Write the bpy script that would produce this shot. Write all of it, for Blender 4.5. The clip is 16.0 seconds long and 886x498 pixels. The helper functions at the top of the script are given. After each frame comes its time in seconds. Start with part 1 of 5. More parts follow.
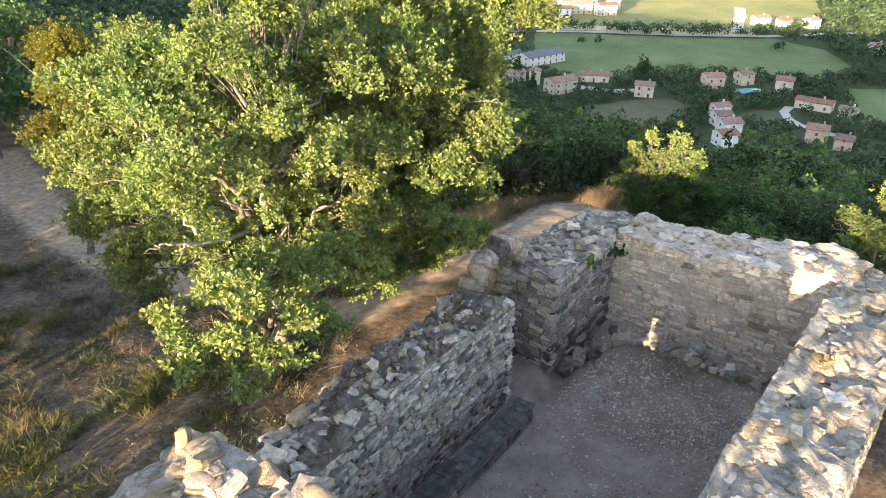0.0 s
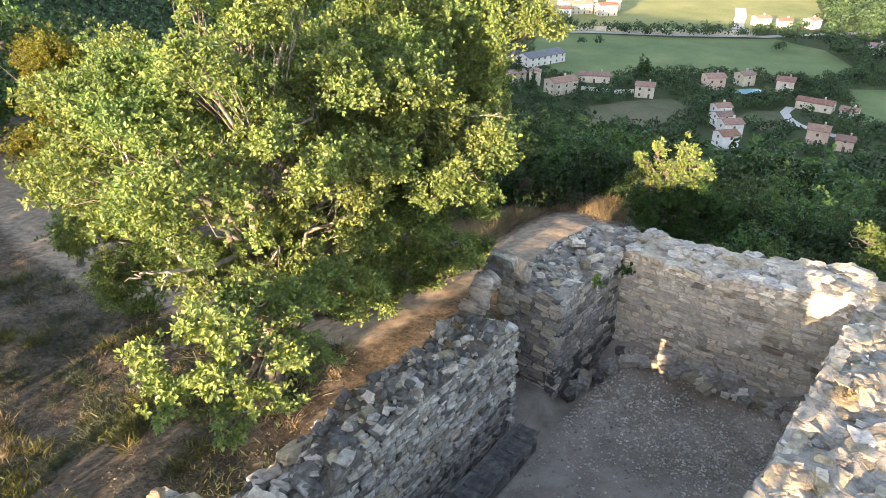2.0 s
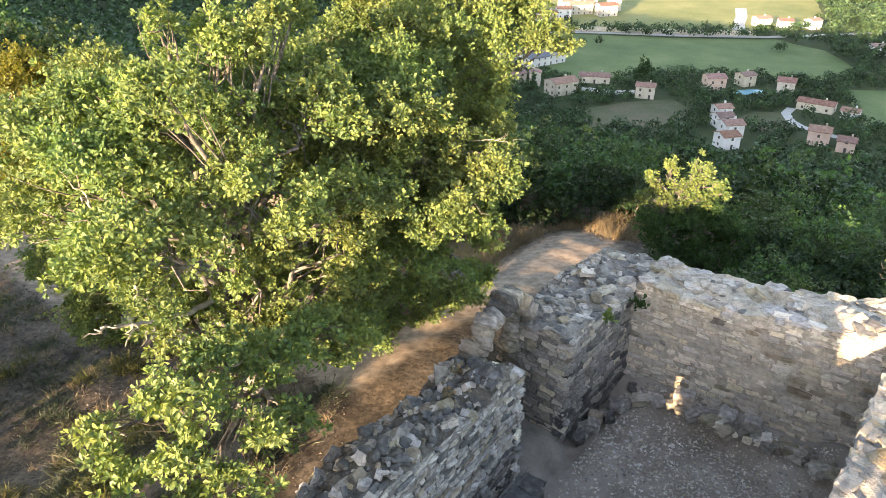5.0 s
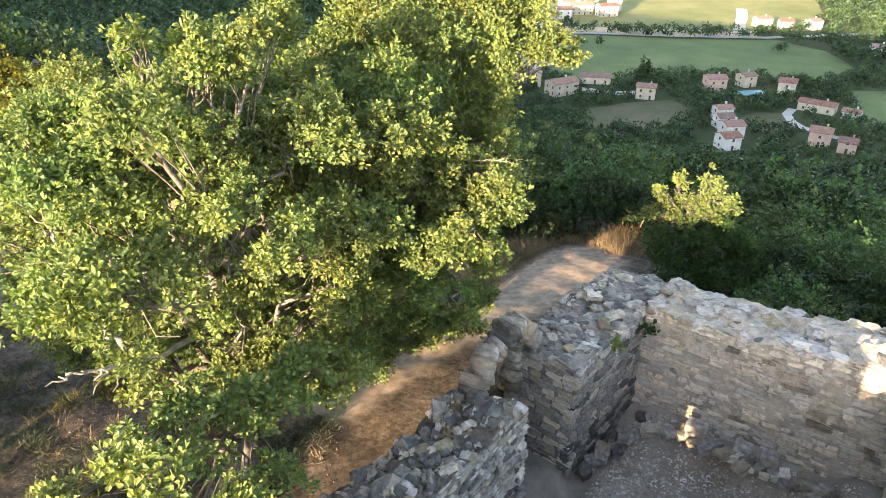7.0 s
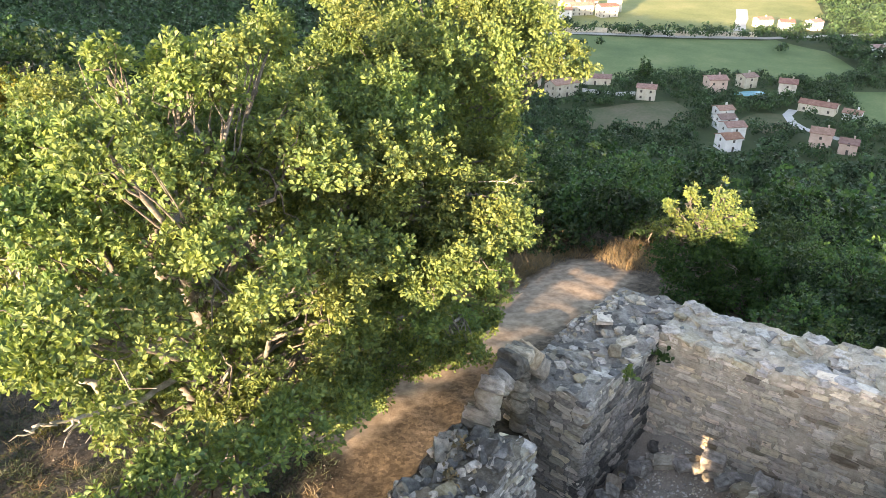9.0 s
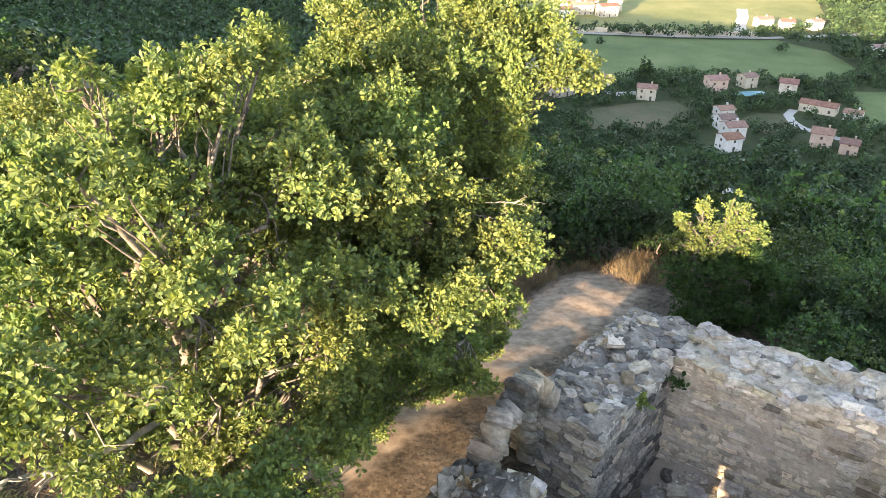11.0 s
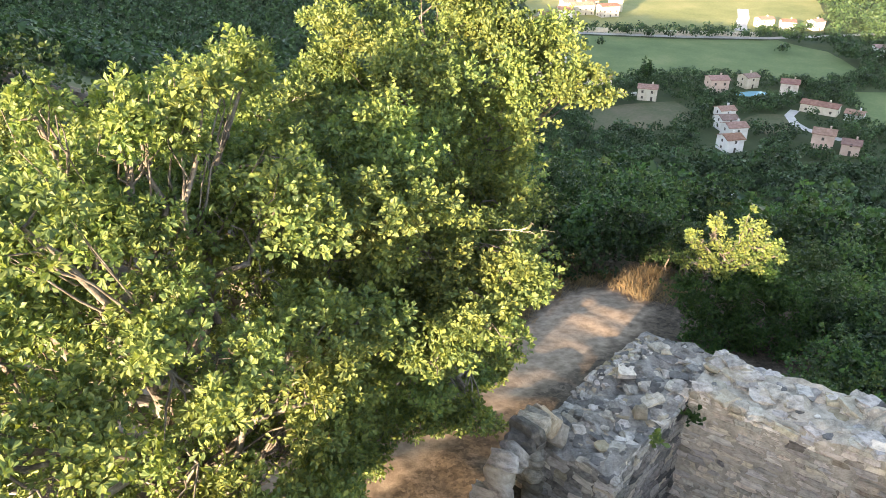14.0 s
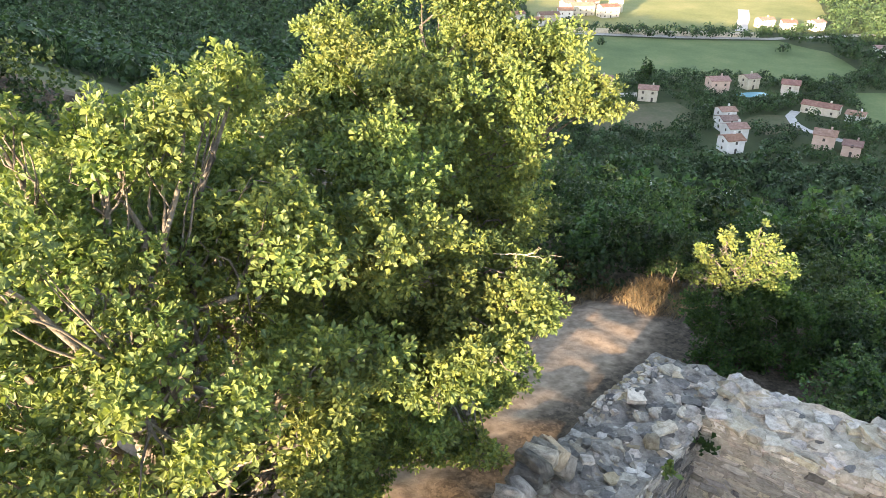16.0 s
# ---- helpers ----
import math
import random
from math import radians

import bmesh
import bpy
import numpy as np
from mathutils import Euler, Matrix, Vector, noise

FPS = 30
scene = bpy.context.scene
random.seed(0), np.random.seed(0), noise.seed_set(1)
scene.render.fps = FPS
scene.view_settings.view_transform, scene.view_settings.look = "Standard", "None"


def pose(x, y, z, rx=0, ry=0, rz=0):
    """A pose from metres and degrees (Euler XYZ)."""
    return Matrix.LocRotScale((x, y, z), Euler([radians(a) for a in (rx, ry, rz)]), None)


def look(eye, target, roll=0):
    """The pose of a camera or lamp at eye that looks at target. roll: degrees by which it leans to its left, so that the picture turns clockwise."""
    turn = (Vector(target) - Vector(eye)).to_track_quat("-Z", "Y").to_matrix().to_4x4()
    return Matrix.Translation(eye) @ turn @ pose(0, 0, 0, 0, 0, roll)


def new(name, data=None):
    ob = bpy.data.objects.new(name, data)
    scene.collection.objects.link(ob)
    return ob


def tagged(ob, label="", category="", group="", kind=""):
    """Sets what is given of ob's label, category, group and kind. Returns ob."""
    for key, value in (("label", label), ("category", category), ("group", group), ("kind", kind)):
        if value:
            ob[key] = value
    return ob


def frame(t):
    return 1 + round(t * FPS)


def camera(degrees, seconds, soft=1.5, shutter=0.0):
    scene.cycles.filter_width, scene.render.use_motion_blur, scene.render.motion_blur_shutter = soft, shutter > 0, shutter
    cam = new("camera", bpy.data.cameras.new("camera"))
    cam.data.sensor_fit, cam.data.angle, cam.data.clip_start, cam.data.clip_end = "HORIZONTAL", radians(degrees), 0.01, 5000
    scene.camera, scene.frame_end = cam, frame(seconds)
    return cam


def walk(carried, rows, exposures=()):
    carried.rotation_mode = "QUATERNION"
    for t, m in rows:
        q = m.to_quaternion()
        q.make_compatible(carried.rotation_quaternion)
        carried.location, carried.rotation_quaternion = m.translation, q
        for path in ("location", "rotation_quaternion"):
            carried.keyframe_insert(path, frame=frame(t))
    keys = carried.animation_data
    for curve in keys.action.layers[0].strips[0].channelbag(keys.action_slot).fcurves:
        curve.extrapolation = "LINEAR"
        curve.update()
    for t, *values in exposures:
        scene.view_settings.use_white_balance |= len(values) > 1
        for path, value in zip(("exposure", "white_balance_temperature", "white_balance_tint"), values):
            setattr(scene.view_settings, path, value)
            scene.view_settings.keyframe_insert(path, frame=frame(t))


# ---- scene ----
# camera: a small drone glides level and ahead, looking down into the ruin and over the valley
cam = camera(62.2, 16.0, soft=0.85)
METRES, STRETCH, EYE, TILT = 4.0, 1.695, 9.5, -27.9
ROWS = [
    (0.0, 0.0, 0.0, 0.0, 0.0, 0.0, -0.0),
    (0.5, -0.0003, 0.0211, 0.0209, 0.0, -0.0, -0.01),
    (1.0, -0.0003, 0.0445, 0.044, 0.0, 0.0, -0.0),
    (1.5, 0.0006, 0.0674, 0.0664, 0.0, 0.0, -0.02),
    (2.0, 0.0015, 0.0933, 0.0929, 0.01, -0.0, -0.02),
    (2.5, 0.001, 0.118, 0.1164, 0.01, -0.0, -0.0),
    (3.0, 0.0002, 0.1436, 0.1419, 0.0, -0.01, -0.01),
    (3.5, 0.0006, 0.1672, 0.1645, -0.0, -0.01, -0.01),
    (4.0, 0.0015, 0.1941, 0.1887, -0.0, -0.01, -0.01),
    (6.5, 0.0104, 0.3271, 0.3145, 0.03, 0.03, -0.01),
    (7.0, 0.0115, 0.3541, 0.3396, 0.04, 0.03, -0.01),
    (7.5, 0.0103, 0.3781, 0.3623, 0.03, 0.04, -0.02),
    (8.0, 0.008, 0.4032, 0.3854, 0.02, 0.05, -0.01),
    (8.5, 0.0043, 0.4279, 0.4092, 0.02, 0.04, -0.03),
    (9.0, 0.0013, 0.4551, 0.4334, 0.01, 0.06, -0.04),
    (11.5, -0.0142, 0.5634, 0.5365, 0.0, -0.02, -0.05),
    (12.0, -0.014, 0.5815, 0.5538, 0.01, -0.01, -0.05),
    (12.5, -0.0137, 0.5978, 0.5673, 0.02, -0.02, -0.05),
    (13.0, -0.0141, 0.6149, 0.5817, 0.03, -0.01, -0.06),
    (13.5, -0.0125, 0.6312, 0.5967, 0.04, -0.02, -0.07),
    (14.0, -0.0127, 0.6505, 0.6132, 0.04, -0.02, -0.07),
    (14.5, -0.0131, 0.6688, 0.6298, 0.05, -0.01, -0.08),
    (15.0, -0.014, 0.6884, 0.6487, 0.05, 0.0, -0.09),
    (15.5, -0.0157, 0.7064, 0.666, 0.05, 0.01, -0.09),
    (16.0, -0.0175, 0.7258, 0.685, 0.06, 0.02, -0.1),
]
walk(cam, [(t, pose(0, 0, EYE, TILT) @ pose(METRES * x, METRES * STRETCH * y, METRES * z, 90 + 0.59 * pitch, 0.59 * roll, 0.59 * yaw))
           for t, x, y, z, yaw, pitch, roll in ROWS], [(0, 2.64, 7650, 20), (7, 2.71, 7650, 20), (16, 2.75, 7650, 20)])

# ---- light: low evening sun from behind, clear sky ----
SUN_UP = radians(9.8)
TRAVEL = Vector((0.52 * math.cos(SUN_UP), 0.854 * math.cos(SUN_UP), -math.sin(SUN_UP)))
world = bpy.data.worlds.new("evening_sky")
scene.world = world
world.use_nodes = True
wn = world.node_tree.nodes
sky = wn.new("ShaderNodeTexSky")
sky.sky_type = "NISHITA"
sky.sun_disc = False
sky.sun_elevation, sky.sun_rotation = SUN_UP, radians(211.3)
sky.altitude, sky.air_density, sky.dust_density, sky.ozone_density = 600, 1.0, 0.8, 1.0
wn["Background"].inputs["Strength"].default_value = 0.15
world.node_tree.links.new(sky.outputs["Color"], wn["Background"].inputs["Color"])
sun = new("sun", bpy.data.lights.new("sun", "SUN"))
sun.data.energy, sun.data.angle, sun.data.color = 4.9, radians(0.5), (1.0, 0.83, 0.585)
sun.matrix_world = look((0, 0, 60), Vector((0, 0, 60)) + TRAVEL)


# ---- materials ----
def material(name, colours, scale=3.0, fine=40.0, rough=0.9, bump=0.3, vary=0.0, island=0.0, distance=0.02, coords="Object"):
    """Mottled surface: broad patches through a colour ramp, fine grain over it, relief from both."""
    m = bpy.data.materials.new(name)
    m.use_nodes = True
    nt = m.node_tree
    n, l = nt.nodes, nt.links
    b = n["Principled BSDF"]
    b.inputs["Roughness"].default_value = rough
    b.inputs["Specular IOR Level"].default_value = 0.25
    tc = n.new("ShaderNodeTexCoord")
    geo = n.new("ShaderNodeNewGeometry")
    src = geo.outputs["Position"] if coords == "World" else tc.outputs["Object"]
    broad = n.new("ShaderNodeTexNoise")
    broad.inputs["Scale"].default_value, broad.inputs["Detail"].default_value, broad.inputs["Roughness"].default_value = scale, 6, 0.65
    l.new(src, broad.inputs["Vector"])
    grain = n.new("ShaderNodeTexNoise")
    grain.inputs["Scale"].default_value, grain.inputs["Detail"].default_value = fine, 4
    l.new(src, grain.inputs["Vector"])
    mix = n.new("ShaderNodeMath")
    mix.operation = "MULTIPLY_ADD"
    mix.inputs[1].default_value = 0.45
    l.new(grain.outputs["Fac"], mix.inputs[0])
    sub = n.new("ShaderNodeMath")
    sub.operation = "MULTIPLY_ADD"
    sub.inputs[1].default_value, sub.inputs[2].default_value = 1.3, -0.38
    l.new(broad.outputs["Fac"], sub.inputs[0])
    l.new(sub.outputs[0], mix.inputs[2])
    ramp = n.new("ShaderNodeValToRGB")
    el = ramp.color_ramp.elements
    while len(el) < len(colours):
        el.new(0.5)
    for i, c in enumerate(colours):
        el[i].position = 0.22 + 0.56 * i / max(1, len(colours) - 1)
        el[i].color = (*c, 1)
    l.new(mix.outputs[0], ramp.inputs["Fac"])
    out = ramp.outputs["Color"]
    if vary or island:
        hsv = n.new("ShaderNodeHueSaturation")
        if vary:
            rnd = n.new("ShaderNodeObjectInfo").outputs["Random"]
        else:
            rnd = geo.outputs["Random Per Island"]
        k = vary or island
        ma = n.new("ShaderNodeMapRange")
        ma.inputs["To Min"].default_value, ma.inputs["To Max"].default_value = 1 - k, 1 + k
        l.new(rnd, ma.inputs["Value"])
        l.new(ma.outputs[0], hsv.inputs["Value"])
        wh = n.new("ShaderNodeMath")
        wh.operation = "MULTIPLY"
        wh.inputs[1].default_value = 17.31
        l.new(rnd, wh.inputs[0])
        fr = n.new("ShaderNodeMath")
        fr.operation = "FRACT"
        l.new(wh.outputs[0], fr.inputs[0])
        mb = n.new("ShaderNodeMapRange")
        mb.inputs["To Min"].default_value, mb.inputs["To Max"].default_value = 0.5 - 0.05 * k, 0.5 + 0.05 * k
        l.new(fr.outputs[0], mb.inputs["Value"])
        l.new(mb.outputs[0], hsv.inputs["Hue"])
        wh2 = n.new("ShaderNodeMath")
        wh2.operation = "MULTIPLY"
        wh2.inputs[1].default_value = 5.77
        l.new(rnd, wh2.inputs[0])
        fr2 = n.new("ShaderNodeMath")
        fr2.operation = "FRACT"
        l.new(wh2.outputs[0], fr2.inputs[0])
        mc = n.new("ShaderNodeMapRange")
        mc.inputs["To Min"].default_value, mc.inputs["To Max"].default_value = 1 - 1.2 * k, 1 + 0.7 * k
        l.new(fr2.outputs[0], mc.inputs["Value"])
        l.new(mc.outputs[0], hsv.inputs["Saturation"])
        l.new(out, hsv.inputs["Color"])
        out = hsv.outputs["Color"]
    l.new(out, b.inputs["Base Color"])
    if bump:
        bp = n.new("ShaderNodeBump")
        bp.inputs["Strength"].default_value, bp.inputs["Distance"].default_value = bump, distance
        l.new(mix.outputs[0], bp.inputs["Height"])
        l.new(bp.outputs["Normal"], b.inputs["Normal"])
    return m


def foliage(name, colour, translucent, spread=0.35, through_share=0.4, patch=0.9, patchy=0.3, hue=0.0):
    """Leaves: each island takes its own tint; thin enough to let light through."""
    m = bpy.data.materials.new(name)
    m.use_nodes = True
    n, l = m.node_tree.nodes, m.node_tree.links
    b = n["Principled BSDF"]
    b.inputs["Roughness"].default_value = 0.48
    b.inputs["Specular IOR Level"].default_value = 0.25
    geo = n.new("ShaderNodeNewGeometry")
    ramp = n.new("ShaderNodeValToRGB")
    el = ramp.color_ramp.elements
    r, g, u = colour
    el.new(0.5)
    el[0].color = (r * (1 - spread), g * (1 - spread * 0.7), u * (1 - spread * 0.2), 1)
    el[1].color = (r, g, u, 1)
    el[2].color = (min(1, r * (1 + spread * 1.5)), min(1, g * (1 + spread)), u * (1 + spread * 0.5), 1)
    l.new(geo.outputs["Random Per Island"], ramp.inputs["Fac"])
    noise_node = n.new("ShaderNodeTexNoise")
    noise_node.inputs["Scale"].default_value, noise_node.inputs["Detail"].default_value = patch, 3
    l.new(geo.outputs["Position"], noise_node.inputs["Vector"])
    ma = n.new("ShaderNodeMapRange")
    ma.inputs["From Min"].default_value, ma.inputs["From Max"].default_value = 0.3, 0.7
    ma.inputs["To Min"].default_value, ma.inputs["To Max"].default_value = 1 - patchy, 1 + patchy
    l.new(noise_node.outputs["Fac"], ma.inputs["Value"])
    hsv = n.new("ShaderNodeHueSaturation")
    l.new(ma.outputs[0], hsv.inputs["Value"])
    if hue:
        drift = n.new("ShaderNodeTexNoise")
        drift.inputs["Scale"].default_value, drift.inputs["Detail"].default_value = patch * 0.7, 4
        l.new(geo.outputs["Position"], drift.inputs["Vector"])
        turn = n.new("ShaderNodeMapRange")
        turn.inputs["From Min"].default_value, turn.inputs["From Max"].default_value = 0.3, 0.7
        turn.inputs["To Min"].default_value, turn.inputs["To Max"].default_value = 0.5 - hue, 0.5 + hue
        l.new(drift.outputs["Fac"], turn.inputs["Value"])
        l.new(turn.outputs[0], hsv.inputs["Hue"])
    l.new(ramp.outputs["Color"], hsv.inputs["Color"])
    l.new(hsv.outputs["Color"], b.inputs["Base Color"])
    t = n.new("ShaderNodeBsdfTranslucent")
    gain = n.new("ShaderNodeMix")
    gain.data_type, gain.blend_type = "RGBA", "MULTIPLY"
    gain.inputs["Factor"].default_value = 1
    l.new(hsv.outputs["Color"], gain.inputs["A"])
    gain.inputs["B"].default_value = (*translucent, 1)
    l.new(gain.outputs["Result"], t.inputs["Color"])
    mx = n.new("ShaderNodeMixShader")
    mx.inputs["Fac"].default_value = through_share
    l.new(b.outputs[0], mx.inputs[1])
    l.new(t.outputs[0], mx.inputs[2])
    l.new(mx.outputs[0], n["Material Output"].inputs["Surface"])
    return m


STONE = material("limestone_rubble", [(0.36, 0.30, 0.235), (0.66, 0.58, 0.47), (0.80, 0.72, 0.60)], 2.5, 30, 0.92, 1.0, distance=0.06, vary=0.32)
STONE_GREY = material("lichened_grey_stone", [(0.17, 0.15, 0.128), (0.41, 0.365, 0.315), (0.62, 0.555, 0.475)], 3.0, 34, 0.92, 1.0, distance=0.06, vary=0.3)
STONE_WARM = material("ochre_stone", [(0.19, 0.15, 0.105), (0.33, 0.275, 0.20), (0.46, 0.40, 0.31)], 2.5, 30, 0.92, 1.0, distance=0.06, vary=0.3)
STONE_DARK = material("dark_grey_stone", [(0.065, 0.06, 0.056), (0.13, 0.122, 0.112), (0.24, 0.222, 0.20)], 3.0, 30, 0.85, 1.0, distance=0.06, vary=0.3)
MORTAR = material("old_grey_mortar", [(0.09, 0.082, 0.072), (0.24, 0.22, 0.195), (0.40, 0.37, 0.325)], 5, 45, 0.95, 1.0, coords="World", distance=0.05)
LIME = material("warm_lime_mortar", [(0.21, 0.18, 0.142), (0.43, 0.375, 0.30), (0.60, 0.53, 0.435)], 5, 45, 0.95, 1.0, coords="World", distance=0.05)
DUST = material("trodden_dust_floor", [(0.13, 0.107, 0.086), (0.25, 0.213, 0.177), (0.35, 0.308, 0.26)], 1.1, 45, 0.95, 0.5, coords="World")
CHIPS = material("pale_stone_chips", [(0.20, 0.165, 0.13), (0.38, 0.33, 0.27), (0.58, 0.52, 0.44)], 3, 40, 0.95, 0.2, island=0.5)
GRAVEL = material("gravel", [(0.06, 0.047, 0.036), (0.105, 0.084, 0.064), (0.16, 0.133, 0.105)], 3, 40, 0.95, 0.2, island=0.45)
SOIL = material("dark_rubble_soil", [(0.05, 0.042, 0.032), (0.13, 0.112, 0.09), (0.26, 0.235, 0.20)], 5, 45, 0.95, 1.0, coords="World", distance=0.05)
BARK = material("oak_bark", [(0.06, 0.05, 0.042), (0.13, 0.115, 0.10), (0.26, 0.24, 0.21)], 7, 50, 0.95, 0.9)
PALE_BARK = material("pale_dead_bark", [(0.14, 0.125, 0.105), (0.25, 0.23, 0.195), (0.40, 0.375, 0.33)], 8, 50, 0.9, 0.6)
OAK_LEAF = foliage("oak_leaf", (0.109, 0.150, 0.050), (1.7, 1.85, 0.8), 0.40, 0.27, 0.9, 0.28, 0.025)
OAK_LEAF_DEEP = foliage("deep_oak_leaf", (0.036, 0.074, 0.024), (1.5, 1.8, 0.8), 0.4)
SHRUB_LEAF = foliage("shrub_leaf", (0.030, 0.060, 0.022), (1.5, 1.7, 0.8), 0.4, 0.3, 0.35, 0.5)
WOOD_LEAF = foliage("far_wood_leaf", (0.041, 0.074, 0.033), (1.3, 1.5, 0.9), 0.22, 0.25, 0.16, 0.75)
HEDGE_LEAF = foliage("hedge_leaf", (0.034, 0.062, 0.025), (1.3, 1.5, 0.9), 0.35, 0.25, 0.1, 0.5)
YELLOW_LEAF = foliage("yellowing_leaf", (0.105, 0.108, 0.022), (1.8, 1.7, 0.6), 0.4)
DRY_GRASS = foliage("dry_grass", (0.19, 0.148, 0.09), (1.3, 1.2, 0.9), 0.4, 0.3)
HEATH = foliage("heath_sprig", (0.052, 0.066, 0.036), (1.3, 1.3, 0.8), 0.45, 0.25)
ROOF = material("terracotta_tiles", [(0.17, 0.09, 0.07), (0.25, 0.14, 0.11), (0.34, 0.21, 0.17)], 0.8, 6, 0.85, 0.5, vary=0.25, distance=0.1)
ROOF_GREY = material("grey_sheet_roof", [(0.10, 0.105, 0.115), (0.16, 0.165, 0.18)], 0.5, 4, 0.7, 0.2)
RENDER_WALL = material("cream_render", [(0.42, 0.38, 0.30), (0.55, 0.50, 0.41), (0.64, 0.60, 0.52)], 0.4, 5, 0.9, 0.1, vary=0.2)
RENDER_WHITE = material("white_render", [(0.55, 0.54, 0.52), (0.72, 0.71, 0.69)], 0.4, 5, 0.9, 0.1, vary=0.1)
GLASS_DARK = material("dark_window_glass", [(0.07, 0.065, 0.06), (0.11, 0.10, 0.09)], 1, 5, 0.25, 0)
MEADOW = material("mown_meadow", [(0.075, 0.115, 0.042), (0.110, 0.152, 0.056), (0.165, 0.190, 0.076)], 0.035, 0.9, 0.95, 0.2, coords="World")
STUBBLE = material("dry_stubble_field", [(0.13, 0.15, 0.05), (0.20, 0.205, 0.075), (0.28, 0.26, 0.11)], 0.02, 0.7, 0.95, 0.2, coords="World")
FALLOW = material("fallow_plot", [(0.055, 0.075, 0.03), (0.095, 0.095, 0.048), (0.14, 0.112, 0.07)], 0.05, 0.8, 0.95, 0.2, coords="World")
LANE = material("pale_gravel_lane", [(0.38, 0.36, 0.33), (0.5, 0.48, 0.44)], 0.2, 3, 0.95, 0.1, coords="World")
POOL = material("pool_water", [(0.10, 0.30, 0.36), (0.16, 0.40, 0.46)], 0.3, 3, 0.1, 0.05)


# ---- building helpers ----
def mesh_np(name, verts, quads=None, tris=None, mat=None, smooth=False):
    """A mesh from arrays of vertices, four-cornered and three-cornered faces."""
    me = bpy.data.meshes.new(name)
    verts = np.asarray(verts, dtype=np.float32).reshape(-1, 3)
    q = np.zeros((0, 4), dtype=np.int32) if quads is None else np.asarray(quads, dtype=np.int32).reshape(-1, 4)
    t = np.zeros((0, 3), dtype=np.int32) if tris is None else np.asarray(tris, dtype=np.int32).reshape(-1, 3)
    me.vertices.add(len(verts))
    me.vertices.foreach_set("co", verts.ravel())
    loops = np.concatenate([q.ravel(), t.ravel()]).astype(np.int32)
    starts = np.concatenate([np.arange(len(q)) * 4, len(q) * 4 + np.arange(len(t)) * 3]).astype(np.int32)
    me.loops.add(len(loops))
    me.loops.foreach_set("vertex_index", loops)
    me.polygons.add(len(starts))
    me.polygons.foreach_set("loop_start", starts)
    me.polygons.foreach_set("use_smooth", np.full(len(starts), smooth))
    me.update(calc_edges=True)
    me.validate()
    if mat:
        me.materials.append(mat)
    return me


def thing(name, m, label, category, group="", kind=""):
    ob = new(name)
    ob.matrix_world = m
    return tagged(ob, label, category, group, kind)


def part(name, data, parent, label="", m=None):
    """One mesh object under a thing or under a part."""
    ob = new(name, data)
    ob.parent = parent
    if m is not None:
        ob.matrix_basis = m
    return tagged(ob, label)


def tube(points, radii, sides=6):
    """A tapered tube along points: vertices and quads."""
    pts = np.asarray(points, dtype=float)
    n = len(pts)
    tang = np.gradient(pts, axis=0)
    tang /= np.linalg.norm(tang, axis=1)[:, None] + 1e-9
    ref = np.where(np.abs(tang[:, 2:3]) > 0.9, np.array([[1.0, 0, 0]]), np.array([[0, 0, 1.0]]))
    s = np.cross(tang, ref)
    s /= np.linalg.norm(s, axis=1)[:, None] + 1e-9
    r = np.cross(s, tang)
    ang = np.arange(sides) * 2 * np.pi / sides
    ring = s[:, None] * np.cos(ang)[None, :, None] + r[:, None] * np.sin(ang)[None, :, None]
    v = pts[:, None] + ring * np.asarray(radii)[:, None, None]
    i, j = np.meshgrid(np.arange(n - 1), np.arange(sides), indexing="ij")
    q = np.stack([i * sides + j, i * sides + (j + 1) % sides, (i + 1) * sides + (j + 1) % sides, (i + 1) * sides + j], -1)
    return v.reshape(-1, 3), q.reshape(-1, 4)


def joined(pieces):
    """Several (vertices, quads) as one pair."""
    vs, qs, k = [], [], 0
    for v, q in pieces:
        vs.append(v)
        qs.append(np.asarray(q) + k)
        k += len(v)
    return np.concatenate(vs), np.concatenate(qs)


def bend(a, b, steps, rng, wander, sag=0.0):
    """A crooked line from a to b."""
    a, b = np.asarray(a, float), np.asarray(b, float)
    f = np.linspace(0, 1, steps)[:, None]
    p = a + (b - a) * f
    jit = rng.normal(0, wander, (steps, 3)) * np.sin(f * np.pi)
    p += jit
    p[:, 2] += sag * np.sin(f[:, 0] * np.pi)
    return p


def unit(v):
    return v / (np.linalg.norm(v, axis=-1, keepdims=True) + 1e-9)


# an oak leaf, widest beyond its middle (length 1 along x), and a broader tuft for trees farther off
LEAF = np.array([(0, 0, 0), (0.62, 0.31, 0.07), (1.0, 0.06, -0.08), (0.72, -0.30, 0.05)])
CARD = np.array([(0, 0.06, 0), (0.55, 0.38, 0.08), (1.0, -0.05, -0.06), (0.42, -0.36, 0.05)])


def leaves(base, way, normal, size, simple=False):
    """Leaves at base points, pointing along way, faces along normal."""
    way = unit(way)
    side = unit(np.cross(normal, way))
    nor = np.cross(way, side)
    shape = CARD if simple else LEAF
    v = (base[:, None] + size[:, None, None] * (shape[None, :, 0:1] * way[:, None] + shape[None, :, 1:2] * side[:, None] + shape[None, :, 2:3] * nor[:, None]))
    return v.reshape(-1, 3), np.arange(len(base) * 4).reshape(-1, 4)


